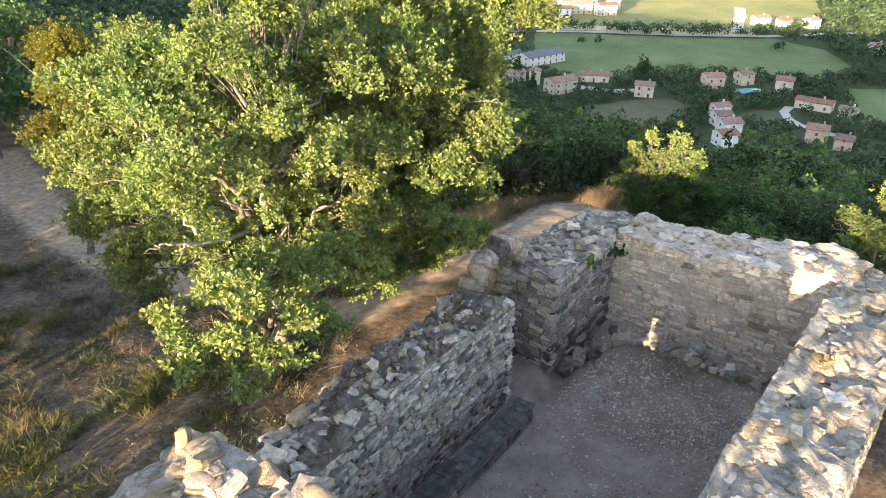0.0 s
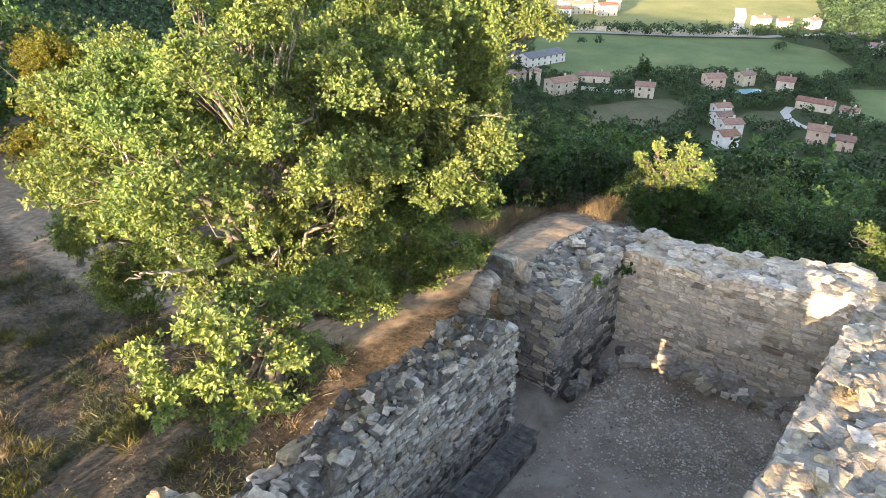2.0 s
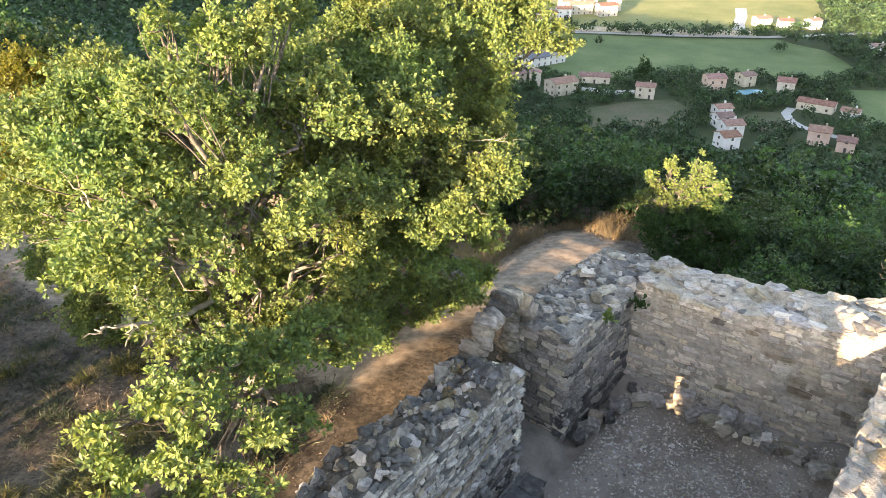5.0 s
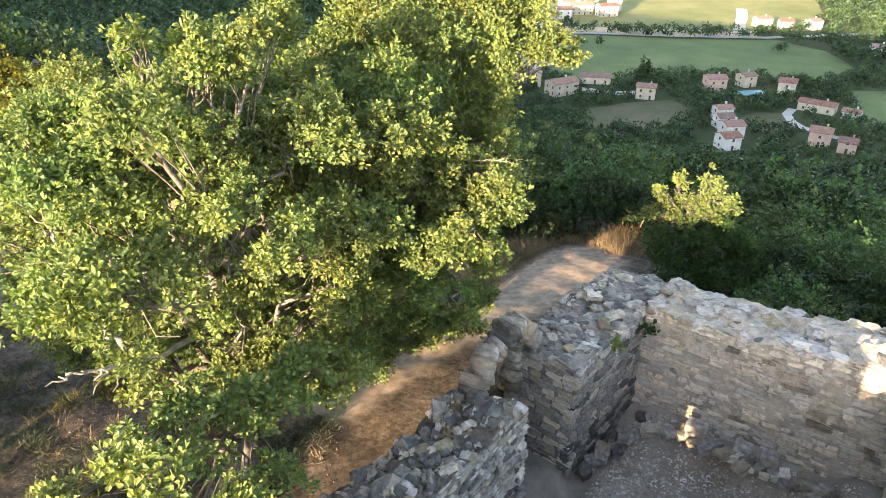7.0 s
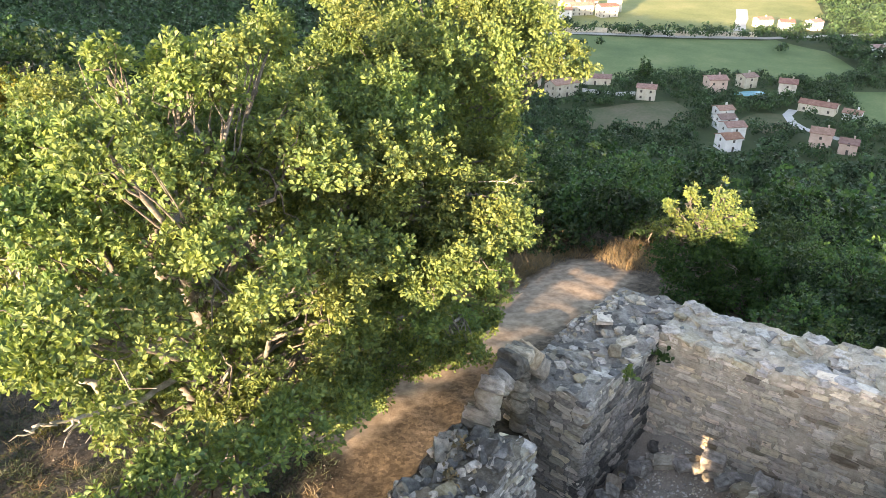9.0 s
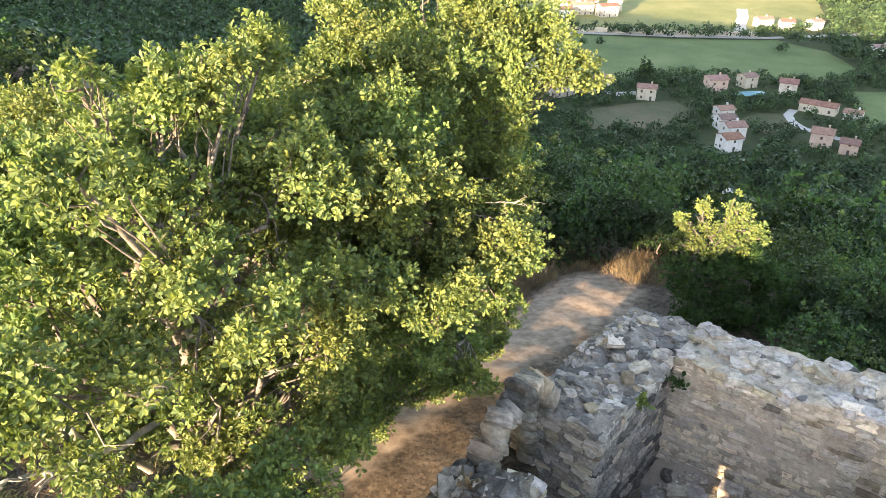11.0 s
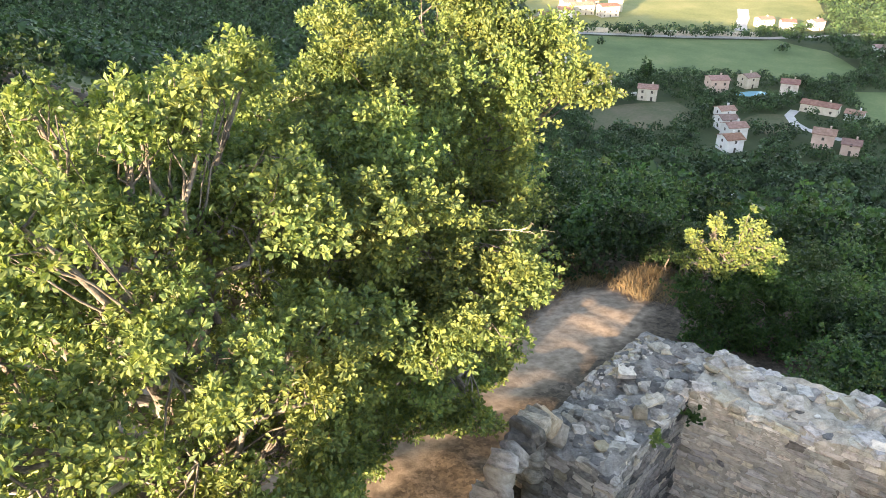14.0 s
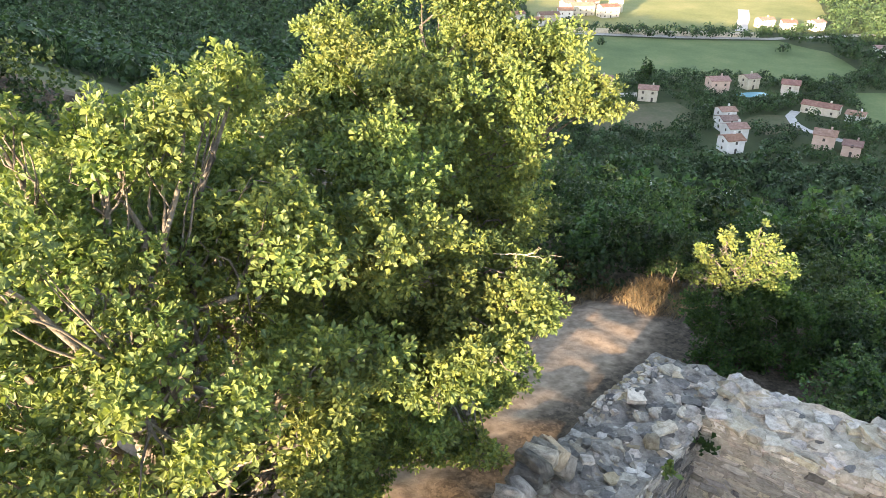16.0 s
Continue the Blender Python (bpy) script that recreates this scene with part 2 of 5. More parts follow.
def crown_mesh(name, clumps, mat, rng, per_m2=42, leaf=0.085, per_spray=8, simple=False, fill=0.5, spray=0.16, boughs=0):
    """Foliage: each clump (x, y, z, rx, ry, rz) is hung with leafy sprays, mostly near its skin."""
    P, A = [], []
    if boughs:
        parts = []
        for x, y, z, rx, ry, rz in clumps:
            n = boughs
            d = unit(rng.normal(size=(n, 3)) + np.array([0, 0, 0.25]))
            r = np.array([rx, ry, rz])
            k = rng.uniform(0.24, 0.44, (n, 1)) * rng.uniform(0.65, 1.5, (n, 3)) * np.array([[1.0, 1.0, 0.7]]) * r.mean()
            parts.append(np.concatenate([np.array([x, y, z]) + d * r * rng.uniform(0.55, 0.95, (n, 1)), k], 1))
        clumps = np.concatenate(parts)
    for x, y, z, rx, ry, rz in clumps:
        area = 4 * math.pi * ((rx * ry) ** 1.6 / 3 + (rx * rz) ** 1.6 / 3 + (ry * rz) ** 1.6 / 3) ** (1 / 1.6)
        n = max(4, int(area * per_m2))
        d = unit(rng.normal(size=(n, 3)))
        lump = 1 + 0.25 * np.sin(d[:, 0:1] * 5 + x * 3) * np.sin(d[:, 1:2] * 6 + y * 2) + 0.18 * np.sin(d[:, 2:3] * 8 + z)
        f = (1 - fill * rng.random((n, 1)) ** 1.5) * lump + rng.normal(0, 0.05, (n, 1))
        shoot = rng.random((n, 1)) < 0.07
        f = np.where(shoot, f * rng.uniform(1.15, 1.6, (n, 1)), f)
        P.append(np.array([x, y, z]) + d * f * np.array([rx, ry, rz]))
        A.append(unit(d + np.array([0, 0, 0.45]) + rng.normal(0, 0.4, (n, 3))))
    P, A = np.concatenate(P), np.concatenate(A)
    n = len(P)
    k = per_spray
    axis = np.repeat(A, k, 0)
    rad = rng.normal(size=(n * k, 3))
    rad -= axis * (rad * axis).sum(1, keepdims=True)
    rad = unit(rad)
    along = rng.random((n * k, 1)) ** 0.7
    base = np.repeat(P, k, 0) + axis * (along - 0.6) * spray + rad * 0.1 * spray
    way = unit(rad * (1.15 - 0.5 * along) + axis * (0.15 + 0.75 * along) + rng.normal(0, 0.2, (n * k, 3)))
    normal = unit(axis * 0.8 + np.array([0, 0, 0.5]) + rng.normal(0, 0.48, (n * k, 3)))
    size = leaf * rng.uniform(0.6, 1.25, n * k)
    v, q = leaves(base, way, normal, size, simple)
    return mesh_np(name, v, q, mat=mat)


# ---- the lie of the land ----
def step(x, lo, hi):
    f = np.clip((x - lo) / (hi - lo), 0, 1)
    return f * f * (3 - 2 * f)


def soft_noise(x, y, s, seed):
    """Cheap smooth unevenness, about -1 to 1."""
    k = seed * 1.7
    return (np.sin(x * s + 1.3 * np.sin(y * s * 0.7 + k) + k) * np.sin(y * s * 1.1 + 1.7 * np.sin(x * s * 0.6 + 2 * k))
            + 0.5 * np.sin(x * s * 2.3 + k + np.sin(y * s * 1.9)) * np.sin(y * s * 2.1 - k)) / 1.5


SLOPE_A = [-400, -150, -60, 0, 11, 14, 18, 20.5, 23, 33, 58, 118, 160, 198, 235, 270, 4000]
SLOPE_Z = [-60, -10, 2.0, 1.2, 1.2, 0.88, 0.42, 0.02, -1.0, -7, -21, -51, -69, -81, -88, -90, -90]


def land(x, y):
    """Height of the ground: a ridge top that drops into the valley ahead."""
    x, y = np.asarray(x, float), np.asarray(y, float)
    a, b = 0.6 * x + 0.8 * y, 0.8 * x - 0.6 * y
    z = np.interp(a + 2.0 * soft_noise(x, y, 0.02, 3) * step(a, 24, 60), SLOPE_A, SLOPE_Z)
    left = 1 - step(b, -14.5, -8.5)
    low = np.interp(a, [-60, 0, 12, 16, 24, 4000], [1.0, -0.7, -0.9, -1.0, -2.5, -2.5])
    z = np.where(a < 20, z * (1 - left) + low * left, z)
    z -= 0.35 * np.clip(b - 1.5, 0, 30) * (1 - step(a, 20, 60)) * step(a, -30, -5)
    rough = 0.06 * soft_noise(x, y, 1.1, 1) + 0.03 * soft_noise(x, y, 3.1, 2)
    far = 1.2 * soft_noise(x, y, 0.05, 5) * step(a, 24, 50) * (1 - step(a, 240, 278))
    return z + rough * (1 - step(a, 60, 120)) + far


ROOM = Matrix.Translation((1.2, 11.2, 0)) @ Matrix.Rotation(math.atan2(0.8, 0.6), 4, "Z")


def local(x, y):
    """Along and across the ruin."""
    dx, dy = np.asarray(x) - 1.2, np.asarray(y) - 11.2
    return 0.6 * dx + 0.8 * dy, -0.8 * dx + 0.6 * dy


TRAIL = [((-17.6, 27.6), 0.9), ((-15.4, 24.6), 1.0), ((-12.4, 21.2), 0.85), ((-9.9, 19.3), 0.95), ((-7.4, 18.0), 0.9), ((-5.4, 16.9), 0.7), ((-3.0, 14.2), 0.5), ((-1.7, 12.9), 0.5), ((-0.4, 14.6), 0.55),
         ((1.1, 16.3), 0.75), ((2.4, 18.1), 1.05), ((3.2, 19.1), 1.3), ((3.7, 19.7), 1.1)]


def trail_weight(x, y):
    best = np.full(np.shape(x), 9.0)
    for (p, rp), (q, rq) in zip(TRAIL, TRAIL[1:]):
        p, q = np.array(p), np.array(q)
        d = q - p
        f = np.clip(((x - p[0]) * d[0] + (y - p[1]) * d[1]) / (d @ d), 0, 1)
        dist = np.hypot(x - p[0] - f * d[0], y - p[1] - f * d[1])
        best = np.minimum(best, dist / (rp + (rq - rp) * f))
    return best


def axis_steps(lo, hi, fine, growth, reach):
    mid = list(np.arange(lo, hi + 1e-6, fine))
    up, d = [hi], fine
    while up[-1] < reach:
        d *= growth
        up.append(up[-1] + d)
    down, d = [lo], fine
    while down[-1] > -reach:
        d *= growth
        down.append(down[-1] - d)
    return np.array(down[:0:-1] + mid + up[1:])


gx, gy = np.meshgrid(axis_steps(-13, 9, 0.16, 1.08, 4000), axis_steps(6, 24, 0.16, 1.08, 4000), indexing="ij")
gz = land(gx, gy)
gu, gw = local(gx, gy)
inside = step(gu, -7.6, -7.1) * (1 - step(gu, 4.0, 4.3)) * step(gw, -5.2, -5.0) * (1 - step(gw, 0.5, 0.8))
gz = gz * (1 - inside) - 0.35 * inside
tw = trail_weight(gx, gy)
gz -= 0.07 * (1 - step(tw, 0.5, 1.2))
n1, n2 = gx.shape
gi, gj = np.meshgrid(np.arange(n1 - 1), np.arange(n2 - 1), indexing="ij")
gq = np.stack([gi * n2 + gj, (gi + 1) * n2 + gj, (gi + 1) * n2 + gj + 1, gi * n2 + gj + 1], -1)


def ground_material():
    """Stony earth with leaf litter and low growth; bare pale dust where the trail is worn; green floor in the valley."""
    m = material("stony_earth", [(0.034, 0.026, 0.018), (0.068, 0.052, 0.036), (0.135, 0.106, 0.08)], 0.9, 25, 0.95, 0.5, coords="World", distance=0.02)
    n, l = m.node_tree.nodes, m.node_tree.links
    b = n["Principled BSDF"]
    old = b.inputs["Base Color"].links[0].from_socket
    fine = n.new("ShaderNodeTexNoise")
    fine.inputs["Scale"].default_value, fine.inputs["Detail"].default_value = 5.0, 5
    geo = n.new("ShaderNodeNewGeometry")
    l.new(geo.outputs["Position"], fine.inputs["Vector"])
    dust = n.new("ShaderNodeValToRGB")
    dust.color_ramp.elements[0].position, dust.color_ramp.elements[1].position = 0.3, 0.7
    dust.color_ramp.elements[0].color = (0.19, 0.138, 0.096, 1)
    dust.color_ramp.elements[1].color = (0.37, 0.283, 0.205, 1)
    l.new(fine.outputs["Fac"], dust.inputs["Fac"])
    at = n.new("ShaderNodeAttribute")
    at.attribute_name = "trail"
    add = n.new("ShaderNodeMath")
    add.operation = "MULTIPLY_ADD"
    add.inputs[1].default_value, add.inputs[2].default_value = 0.9, -0.45
    l.new(fine.outputs["Fac"], add.inputs[0])
    s = n.new("ShaderNodeMath")
    s.operation = "ADD"
    s.use_clamp = True
    l.new(at.outputs["Fac"], s.inputs[0])
    l.new(add.outputs[0], s.inputs[1])
    mx = n.new("ShaderNodeMix")
    mx.data_type = "RGBA"
    l.new(s.outputs[0], mx.inputs["Factor"])
    l.new(old, mx.inputs["A"])
    l.new(dust.outputs["Color"], mx.inputs["B"])
    chips = n.new("ShaderNodeTexVoronoi")
    chips.inputs["Scale"].default_value, chips.inputs["Randomness"].default_value = 16, 1
    l.new(geo.outputs["Position"], chips.inputs["Vector"])
    sep = n.new("ShaderNodeSeparateColor")
    l.new(chips.outputs["Color"], sep.inputs["Color"])
    tone = n.new("ShaderNodeMapRange")
    tone.inputs["From Min"].default_value, tone.inputs["From Max"].default_value = 0.0, 1.0
    tone.inputs["To Min"].default_value, tone.inputs["To Max"].default_value = 0.62, 1.5
    l.new(sep.outputs["Red"], tone.inputs["Value"])
    stony = n.new("ShaderNodeHueSaturation")
    l.new(tone.outputs[0], stony.inputs["Value"])
    l.new(old, stony.inputs["Color"])
    old = stony.outputs["Color"]
    l.new(old, mx.inputs["A"])
    faint = n.new("ShaderNodeMapRange")
    faint.inputs["To Min"].default_value, faint.inputs["To Max"].default_value = 0.93, 1.07
    l.new(sep.outputs["Green"], faint.inputs["Value"])
    worn = n.new("ShaderNodeHueSaturation")
    l.new(faint.outputs[0], worn.inputs["Value"])
    l.new(dust.outputs["Color"], worn.inputs["Color"])
    l.new(worn.outputs["Color"], mx.inputs["B"])
    second = n.new("ShaderNodeBump")
    second.inputs["Strength"].default_value, second.inputs["Distance"].default_value = 0.35, 0.006
    l.new(sep.outputs["Red"], second.inputs["Height"])
    l.new(b.inputs["Normal"].links[0].from_socket, second.inputs["Normal"])
    l.new(second.outputs["Normal"], b.inputs["Normal"])
    green = n.new("ShaderNodeAttribute")
    green.attribute_name = "valley"
    mg = n.new("ShaderNodeMix")
    mg.data_type = "RGBA"
    vc = n.new("ShaderNodeValToRGB")
    vc.color_ramp.elements[0].color, vc.color_ramp.elements[1].color = (0.018, 0.032, 0.011, 1), (0.080, 0.100, 0.040, 1)
    vn = n.new("ShaderNodeTexNoise")
    vn.inputs["Scale"].default_value, vn.inputs["Detail"].default_value = 0.11, 7
    l.new(geo.outputs["Position"], vn.inputs["Vector"])
    l.new(vn.outputs["Fac"], vc.inputs["Fac"])
    l.new(green.outputs["Fac"], mg.inputs["Factor"])
    l.new(mx.outputs["Result"], mg.inputs["A"])
    l.new(vc.outputs["Color"], mg.inputs["B"])
    l.new(mg.outputs["Result"], b.inputs["Base Color"])
    return m


ground_mesh = mesh_np("ground", np.stack([gx, gy, gz], -1), gq, mat=ground_material(), smooth=True)
wt = ground_mesh.attributes.new("trail", "FLOAT", "POINT")
wt.data.foreach_set("value", (1.25 * (1 - step(tw, 0.45, 1.35))).ravel().astype(np.float32))
wv = ground_mesh.attributes.new("valley", "FLOAT", "POINT")
wv.data.foreach_set("value", step(0.6 * gx + 0.8 * gy, 24, 40).ravel().astype(np.float32))
tagged(new("ground", ground_mesh), "dry stony hilltop earth with a worn dusty trail", "ground", kind="structure")


# ---- the ruin ----
def stone_meshes(rng, mat, count=8, sharp=0.8, smooth=False):
    """Rough split stones of unit size: rounded boxes with knocked-off corners."""
    out = []
    g = np.linspace(-1, 1, 4)
    for k in range(count):
        vs, qs, off = [], [], 0
        for ax in range(3):
            for sgn in (-1, 1):
                s, t = np.meshgrid(g, g, indexing="ij")
                p = np.zeros((4, 4, 3))
                p[..., ax], p[..., (ax + 1) % 3], p[..., (ax + 2) % 3] = sgn, s, t
                vs.append(p.reshape(-1, 3))
                i, j = np.meshgrid(np.arange(3), np.arange(3), indexing="ij")
                q = np.stack([i * 4 + j, (i + 1) * 4 + j, (i + 1) * 4 + j + 1, i * 4 + j + 1], -1).reshape(-1, 4)
                qs.append((q if sgn > 0 else q[:, ::-1]) + off)
                off += 16
        v = np.concatenate(vs)
        v, back = np.unique(np.round(v, 4), axis=0, return_inverse=True)
        q = back.reshape(-1)[np.concatenate(qs)]
        ball = unit(v) * 1.25
        v = v * sharp + ball * (1 - sharp)
        ph = rng.uniform(0, 6, 6)
        v = v * (1 + 0.10 * np.sin(v[:, 1:2] * 2.3 + ph[0]) + 0.09 * np.sin(v[:, 2:3] * 2.9 + ph[1]) + 0.09 * np.sin(v[:, 0:1] * 3.1 + ph[2]))
        v += rng.normal(0, 0.065, v.shape)
        v[:, 0] += 0.18 * math.sin(ph[3]) * v[:, 2]
        v[:, 1] += 0.12 * math.sin(ph[4]) * v[:, 0]
        v *= 0.5 / np.abs(v).max(0)
        out.append(mesh_np("stone", v, q, mat=mat, smooth=smooth))
    return out


srng = np.random.default_rng(11)
STONES = {"round": stone_meshes(srng, STONE_GREY, 8, 0.45, True), "round_warm": stone_meshes(srng, STONE_WARM, 8, 0.45, True), "grey": stone_meshes(srng, STONE_GREY), "pale": stone_meshes(srng, STONE), "warm": stone_meshes(srng, STONE_WARM), "dark": stone_meshes(srng, STONE_DARK)}


def pick_stone(rng, mix):
    kinds, weights = zip(*mix)
    return STONES[kinds[int(rng.choice(len(kinds), p=np.array(weights) / sum(weights)))]][int(rng.integers(8))]


def ragged(points, seed, amount=0.12):
    """Height of a broken wall top along its length."""
    xs, zs = zip(*points)
    return lambda s: float(np.interp(s, xs, zs)) + amount * (0.6 * math.sin(s * 2.1 + seed) + 0.4 * math.sin(s * 5.3 + 2 * seed))


class Wall:
    """A rubble wall: its core runs from a to b (along, across); stones are laid on it as parts."""

    def __init__(self, name, a, b, thick, height, label, outer_drop=0.0, foot=-0.8, seed=1, mortar=None, cap=None):
        self.a, self.b = np.array(a, float), np.array(b, float)
        self.length = float(np.linalg.norm(self.b - self.a))
        self.d = (self.b - self.a) / self.length
        self.out = np.array([-self.d[1], self.d[0]])
        self.thick, self.height, self.drop = thick, height, outer_drop
        self.rng = np.random.default_rng(seed)
        self.left = 300
        rng = self.rng
        ns = max(3, int(self.length / 0.14))
        across = np.linspace(0, 1, 9)
        rows = []
        for s in np.linspace(0, self.length, ns):
            h = height(s)
            ring = [(0, z) for z in np.linspace(foot, h - 0.06, 9)]
            ring += [(thick * c, self.top(s, c) + rng.normal(0, 0.025)) for c in across]
            ring += [(thick, z) for z in np.linspace(self.top(s, 1) - 0.1, foot, 5)]
            rows.append([(*(self.a + self.d * s + self.out * (o + rng.normal(0, 0.012))), z) for o, z in ring])
        v = np.array(rows)
        m = v.shape[1]
        i, j = np.meshgrid(np.arange(ns - 1), np.arange(m), indexing="ij")
        q = np.stack([i * m + j, (i + 1) * m + j, (i + 1) * m + (j + 1) % m, i * m + (j + 1) % m], -1).reshape(-1, 4)
        bm = bmesh.new()
        bv = [bm.verts.new(p) for p in v.reshape(-1, 3)]
        for f in q:
            bm.faces.new([bv[int(k)] for k in f])
        bm.faces.new([bv[k] for k in range(m)])
        bm.faces.new([bv[(ns - 1) * m + k] for k in reversed(range(m))])
        bmesh.ops.recalc_face_normals(bm, faces=bm.faces)
        me = bpy.data.meshes.new(name)
        bm.to_mesh(me)
        bm.free()
        me.materials.append(mortar or MORTAR)
        me.materials.append(cap or mortar or MORTAR)
        for face in me.polygons:
            face.material_index = int(face.normal.z > 0.5)
        self.ob = tagged(new(name, me), label, "wall", kind="structure")
        self.ob.matrix_world = ROOM
        self.spare = []

    def top(self, s, c):
        return self.height(s) - self.drop * c * c + 0.05 * math.sin(c * 9 + s * 3)

    def place(self, mesh, m):
        if self.left > 0:
            self.left -= 1
            part("stone", mesh, self.ob, m=m)
        else:
            self.spare.append((mesh, m))

    def lay(self, s, o, z, size, yaw, mix, tilt=0.06):
        rng = self.rng
        p = self.a + self.d * s + self.out * o
        heading = math.atan2(self.d[1], self.d[0]) + yaw
        m = Matrix.LocRotScale((p[0], p[1], z), Euler((rng.normal(0, tilt), rng.normal(0, tilt), heading)), size)
        self.place(pick_stone(rng, mix), m)

    def face(self, mix, lo=0.0, side="in", span=None, low_mix=None, course=(0.075, 0.15), stones=(0.13, 0.42)):
        """Courses of stones on the inner face, the outer face or an end."""
        rng = self.rng
        length = self.thick if side in ("start", "end") else self.length
        s0, s1 = span or (0, length)
        z = lo
        while z < 5.2:
            h = rng.uniform(*course)
            s = s0 - rng.uniform(0, 0.15)
            while s < s1:
                ln = rng.uniform(*stones) * (0.8 + 1.2 * h)
                mid = min(max(s + ln / 2, s0 + 0.05), s1 - 0.05)
                if side in ("start", "end"):
                    t = self.top(0 if side == "start" else self.length, mid / self.thick)
                else:
                    t = self.top(mid, 0 if side == "in" else 1)
                hh = h * rng.uniform(0.8, 1.12)
                zz = z + h / 2 + 0.03 * math.sin(mid * 3 + z * 5)
                if zz + hh * 0.3 < t:
                    # below 0.8 m the stones come from the low mix
                    use = low_mix if low_mix and zz < 0.8 else mix
                    depth = rng.uniform(0.16, 0.24)
                    proud = rng.uniform(0.02, 0.06)
                    if side == "in":
                        self.lay(mid, depth / 2 - proud, zz, (ln * 1.05, depth, hh * 1.12), 0, use, 0.05)
                    elif side == "out":
                        self.lay(mid, self.thick - depth / 2 + proud, zz, (ln * 1.05, depth, hh * 1.12), 0, use, 0.05)
                    else:
                        at = depth / 2 - proud if side == "start" else self.length - depth / 2 + proud
                        self.lay(at, mid, zz, (depth, ln * 1.05, hh * 1.12), 0, use, 0.05)
                s += ln
            z += h

    def crest(self, mix, count, size=(0.14, 0.4), span=None, band=(0.05, 0.95), flat=(0.35, 0.6), lift=0.3, tilt=0.12, turn=3.15):
        """Loose and bedded stones on the broken top."""
        rng = self.rng
        s0, s1 = span or (0.1, self.length - 0.1)
        for _ in range(count):
            s, c = rng.uniform(s0, s1), rng.uniform(*band)
            w = size[0] + (size[1] - size[0]) * rng.random() ** 2.0
            h = w * rng.uniform(*flat)
            self.lay(s, c * self.thick, self.top(s, c) + h * (lift - 0.15 * rng.random()), (w * rng.uniform(1, 1.4), w * rng.uniform(0.7, 1.0), h), rng.uniform(-turn, turn), mix, tilt)

    def close(self):
        """What goes beyond the single stones becomes one joined part."""
        if not self.spare:
            return
        vs, qs, k, mats = [], [], 0, {}
        idx = []
        for mesh, m in self.spare:
            v = np.empty(len(mesh.vertices) * 3, dtype=np.float32)
            mesh.vertices.foreach_get("co", v)
            v = v.reshape(-1, 3) @ np.array(m.to_3x3()).T + np.array(m.translation)
            q = np.empty(len(mesh.loops), dtype=np.int32)
            mesh.loops.foreach_get("vertex_index", q)
            vs.append(v)
            qs.append(q.reshape(-1, 4) + k)
            k += len(v)
            mt = mesh.materials[0]
            idx += [mats.setdefault(mt.name, len(mats))] * (len(q) // 4)
        me = mesh_np("stonework", np.concatenate(vs), np.concatenate(qs), smooth=False)
        for nm in mats:
            me.materials.append(JOINED[nm])
        me.polygons.foreach_set("material_index", np.array(idx, dtype=np.int32))
        tagged(part("stonework", me, self.ob), kind="stuff")


JOINED = {STONE.name: material("limestone_rubble_bedded", [(0.36, 0.30, 0.235), (0.66, 0.58, 0.47), (0.80, 0.72, 0.60)], 9, 70, 0.92, 0.9, island=0.32),
          STONE_GREY.name: material("lichened_grey_stone_bedded", [(0.17, 0.15, 0.128), (0.41, 0.365, 0.315), (0.62, 0.555, 0.475)], 9, 70, 0.92, 0.9, island=0.3),
          STONE_WARM.name: material("ochre_stone_bedded", [(0.19, 0.15, 0.105), (0.33, 0.275, 0.20), (0.46, 0.40, 0.31)], 9, 70, 0.92, 0.9, island=0.3),
          STONE_DARK.name: material("dark_grey_stone_bedded", [(0.065, 0.06, 0.056), (0.13, 0.122, 0.112), (0.24, 0.222, 0.20)], 9, 70, 0.85, 0.9, island=0.3)}
GREYS = (("grey", 5), ("pale", 2), ("dark", 0.6))
PALES = (("pale", 10), ("warm", 0.8), ("grey", 0.3))
WARMS = (("warm", 6), ("pale", 0.25), ("grey", 0.8))
DARKS = (("dark", 4), ("grey", 2))

wall_left = Wall("wall_west", (-6.4, -0.10), (0.0, -0.05), 1.25, ragged([(0, 2.4), (2, 2.5), (4, 2.65), (6.4, 2.5)], 1.0), "broken grey rubble wall with loose stones on its top", 0.4, seed=3, cap=SOIL)
wall_left.face((("grey", 5), ("dark", 1.4), ("warm", 1)), lo=0.25, low_mix=(("grey", 4), ("dark", 2)), course=(0.055, 0.115), stones=(0.12, 0.40))
wall_left.face(GREYS, side="end", lo=0.1)
wall_left.crest((('grey', 2.2), ('warm', 1.2), ('dark', 4)), 620, (0.05, 0.24), flat=(0.4, 0.75), lift=0.2, tilt=0.45)
wall_left.crest((('grey', 2), ('warm', 1), ('dark', 3)), 46, (0.22, 0.40), band=(0.08, 0.95), flat=(0.35, 0.6), lift=0.22, tilt=0.3)
pier = Wall("wall_pier", (1.38, -0.16), (4.95, -0.50), 1.42, ragged([(0, 2.35), (1, 2.42), (2.2, 2.45), (3.5, 2.4)], 2.2, 0.05), "grey masonry pier beside the doorway of the ruin", 0.15, seed=4)
pier.face((("pale", 3), ("grey", 4), ("warm", 1.2)), side="start", lo=0.1)
pier.face(GREYS, lo=0.1, low_mix=DARKS, span=(0, 2.3))
pier.crest((("grey", 2.5), ("warm", 1.2), ("dark", 3), ("round", 1)), 300, (0.05, 0.28), flat=(0.25, 0.45), lift=0.0, tilt=0.16)
pier.crest((("warm", 2), ("grey", 2)), 90, (0.05, 0.17), span=(1.2, 3.5), band=(0.72, 1.0), lift=0.25, tilt=0.3)
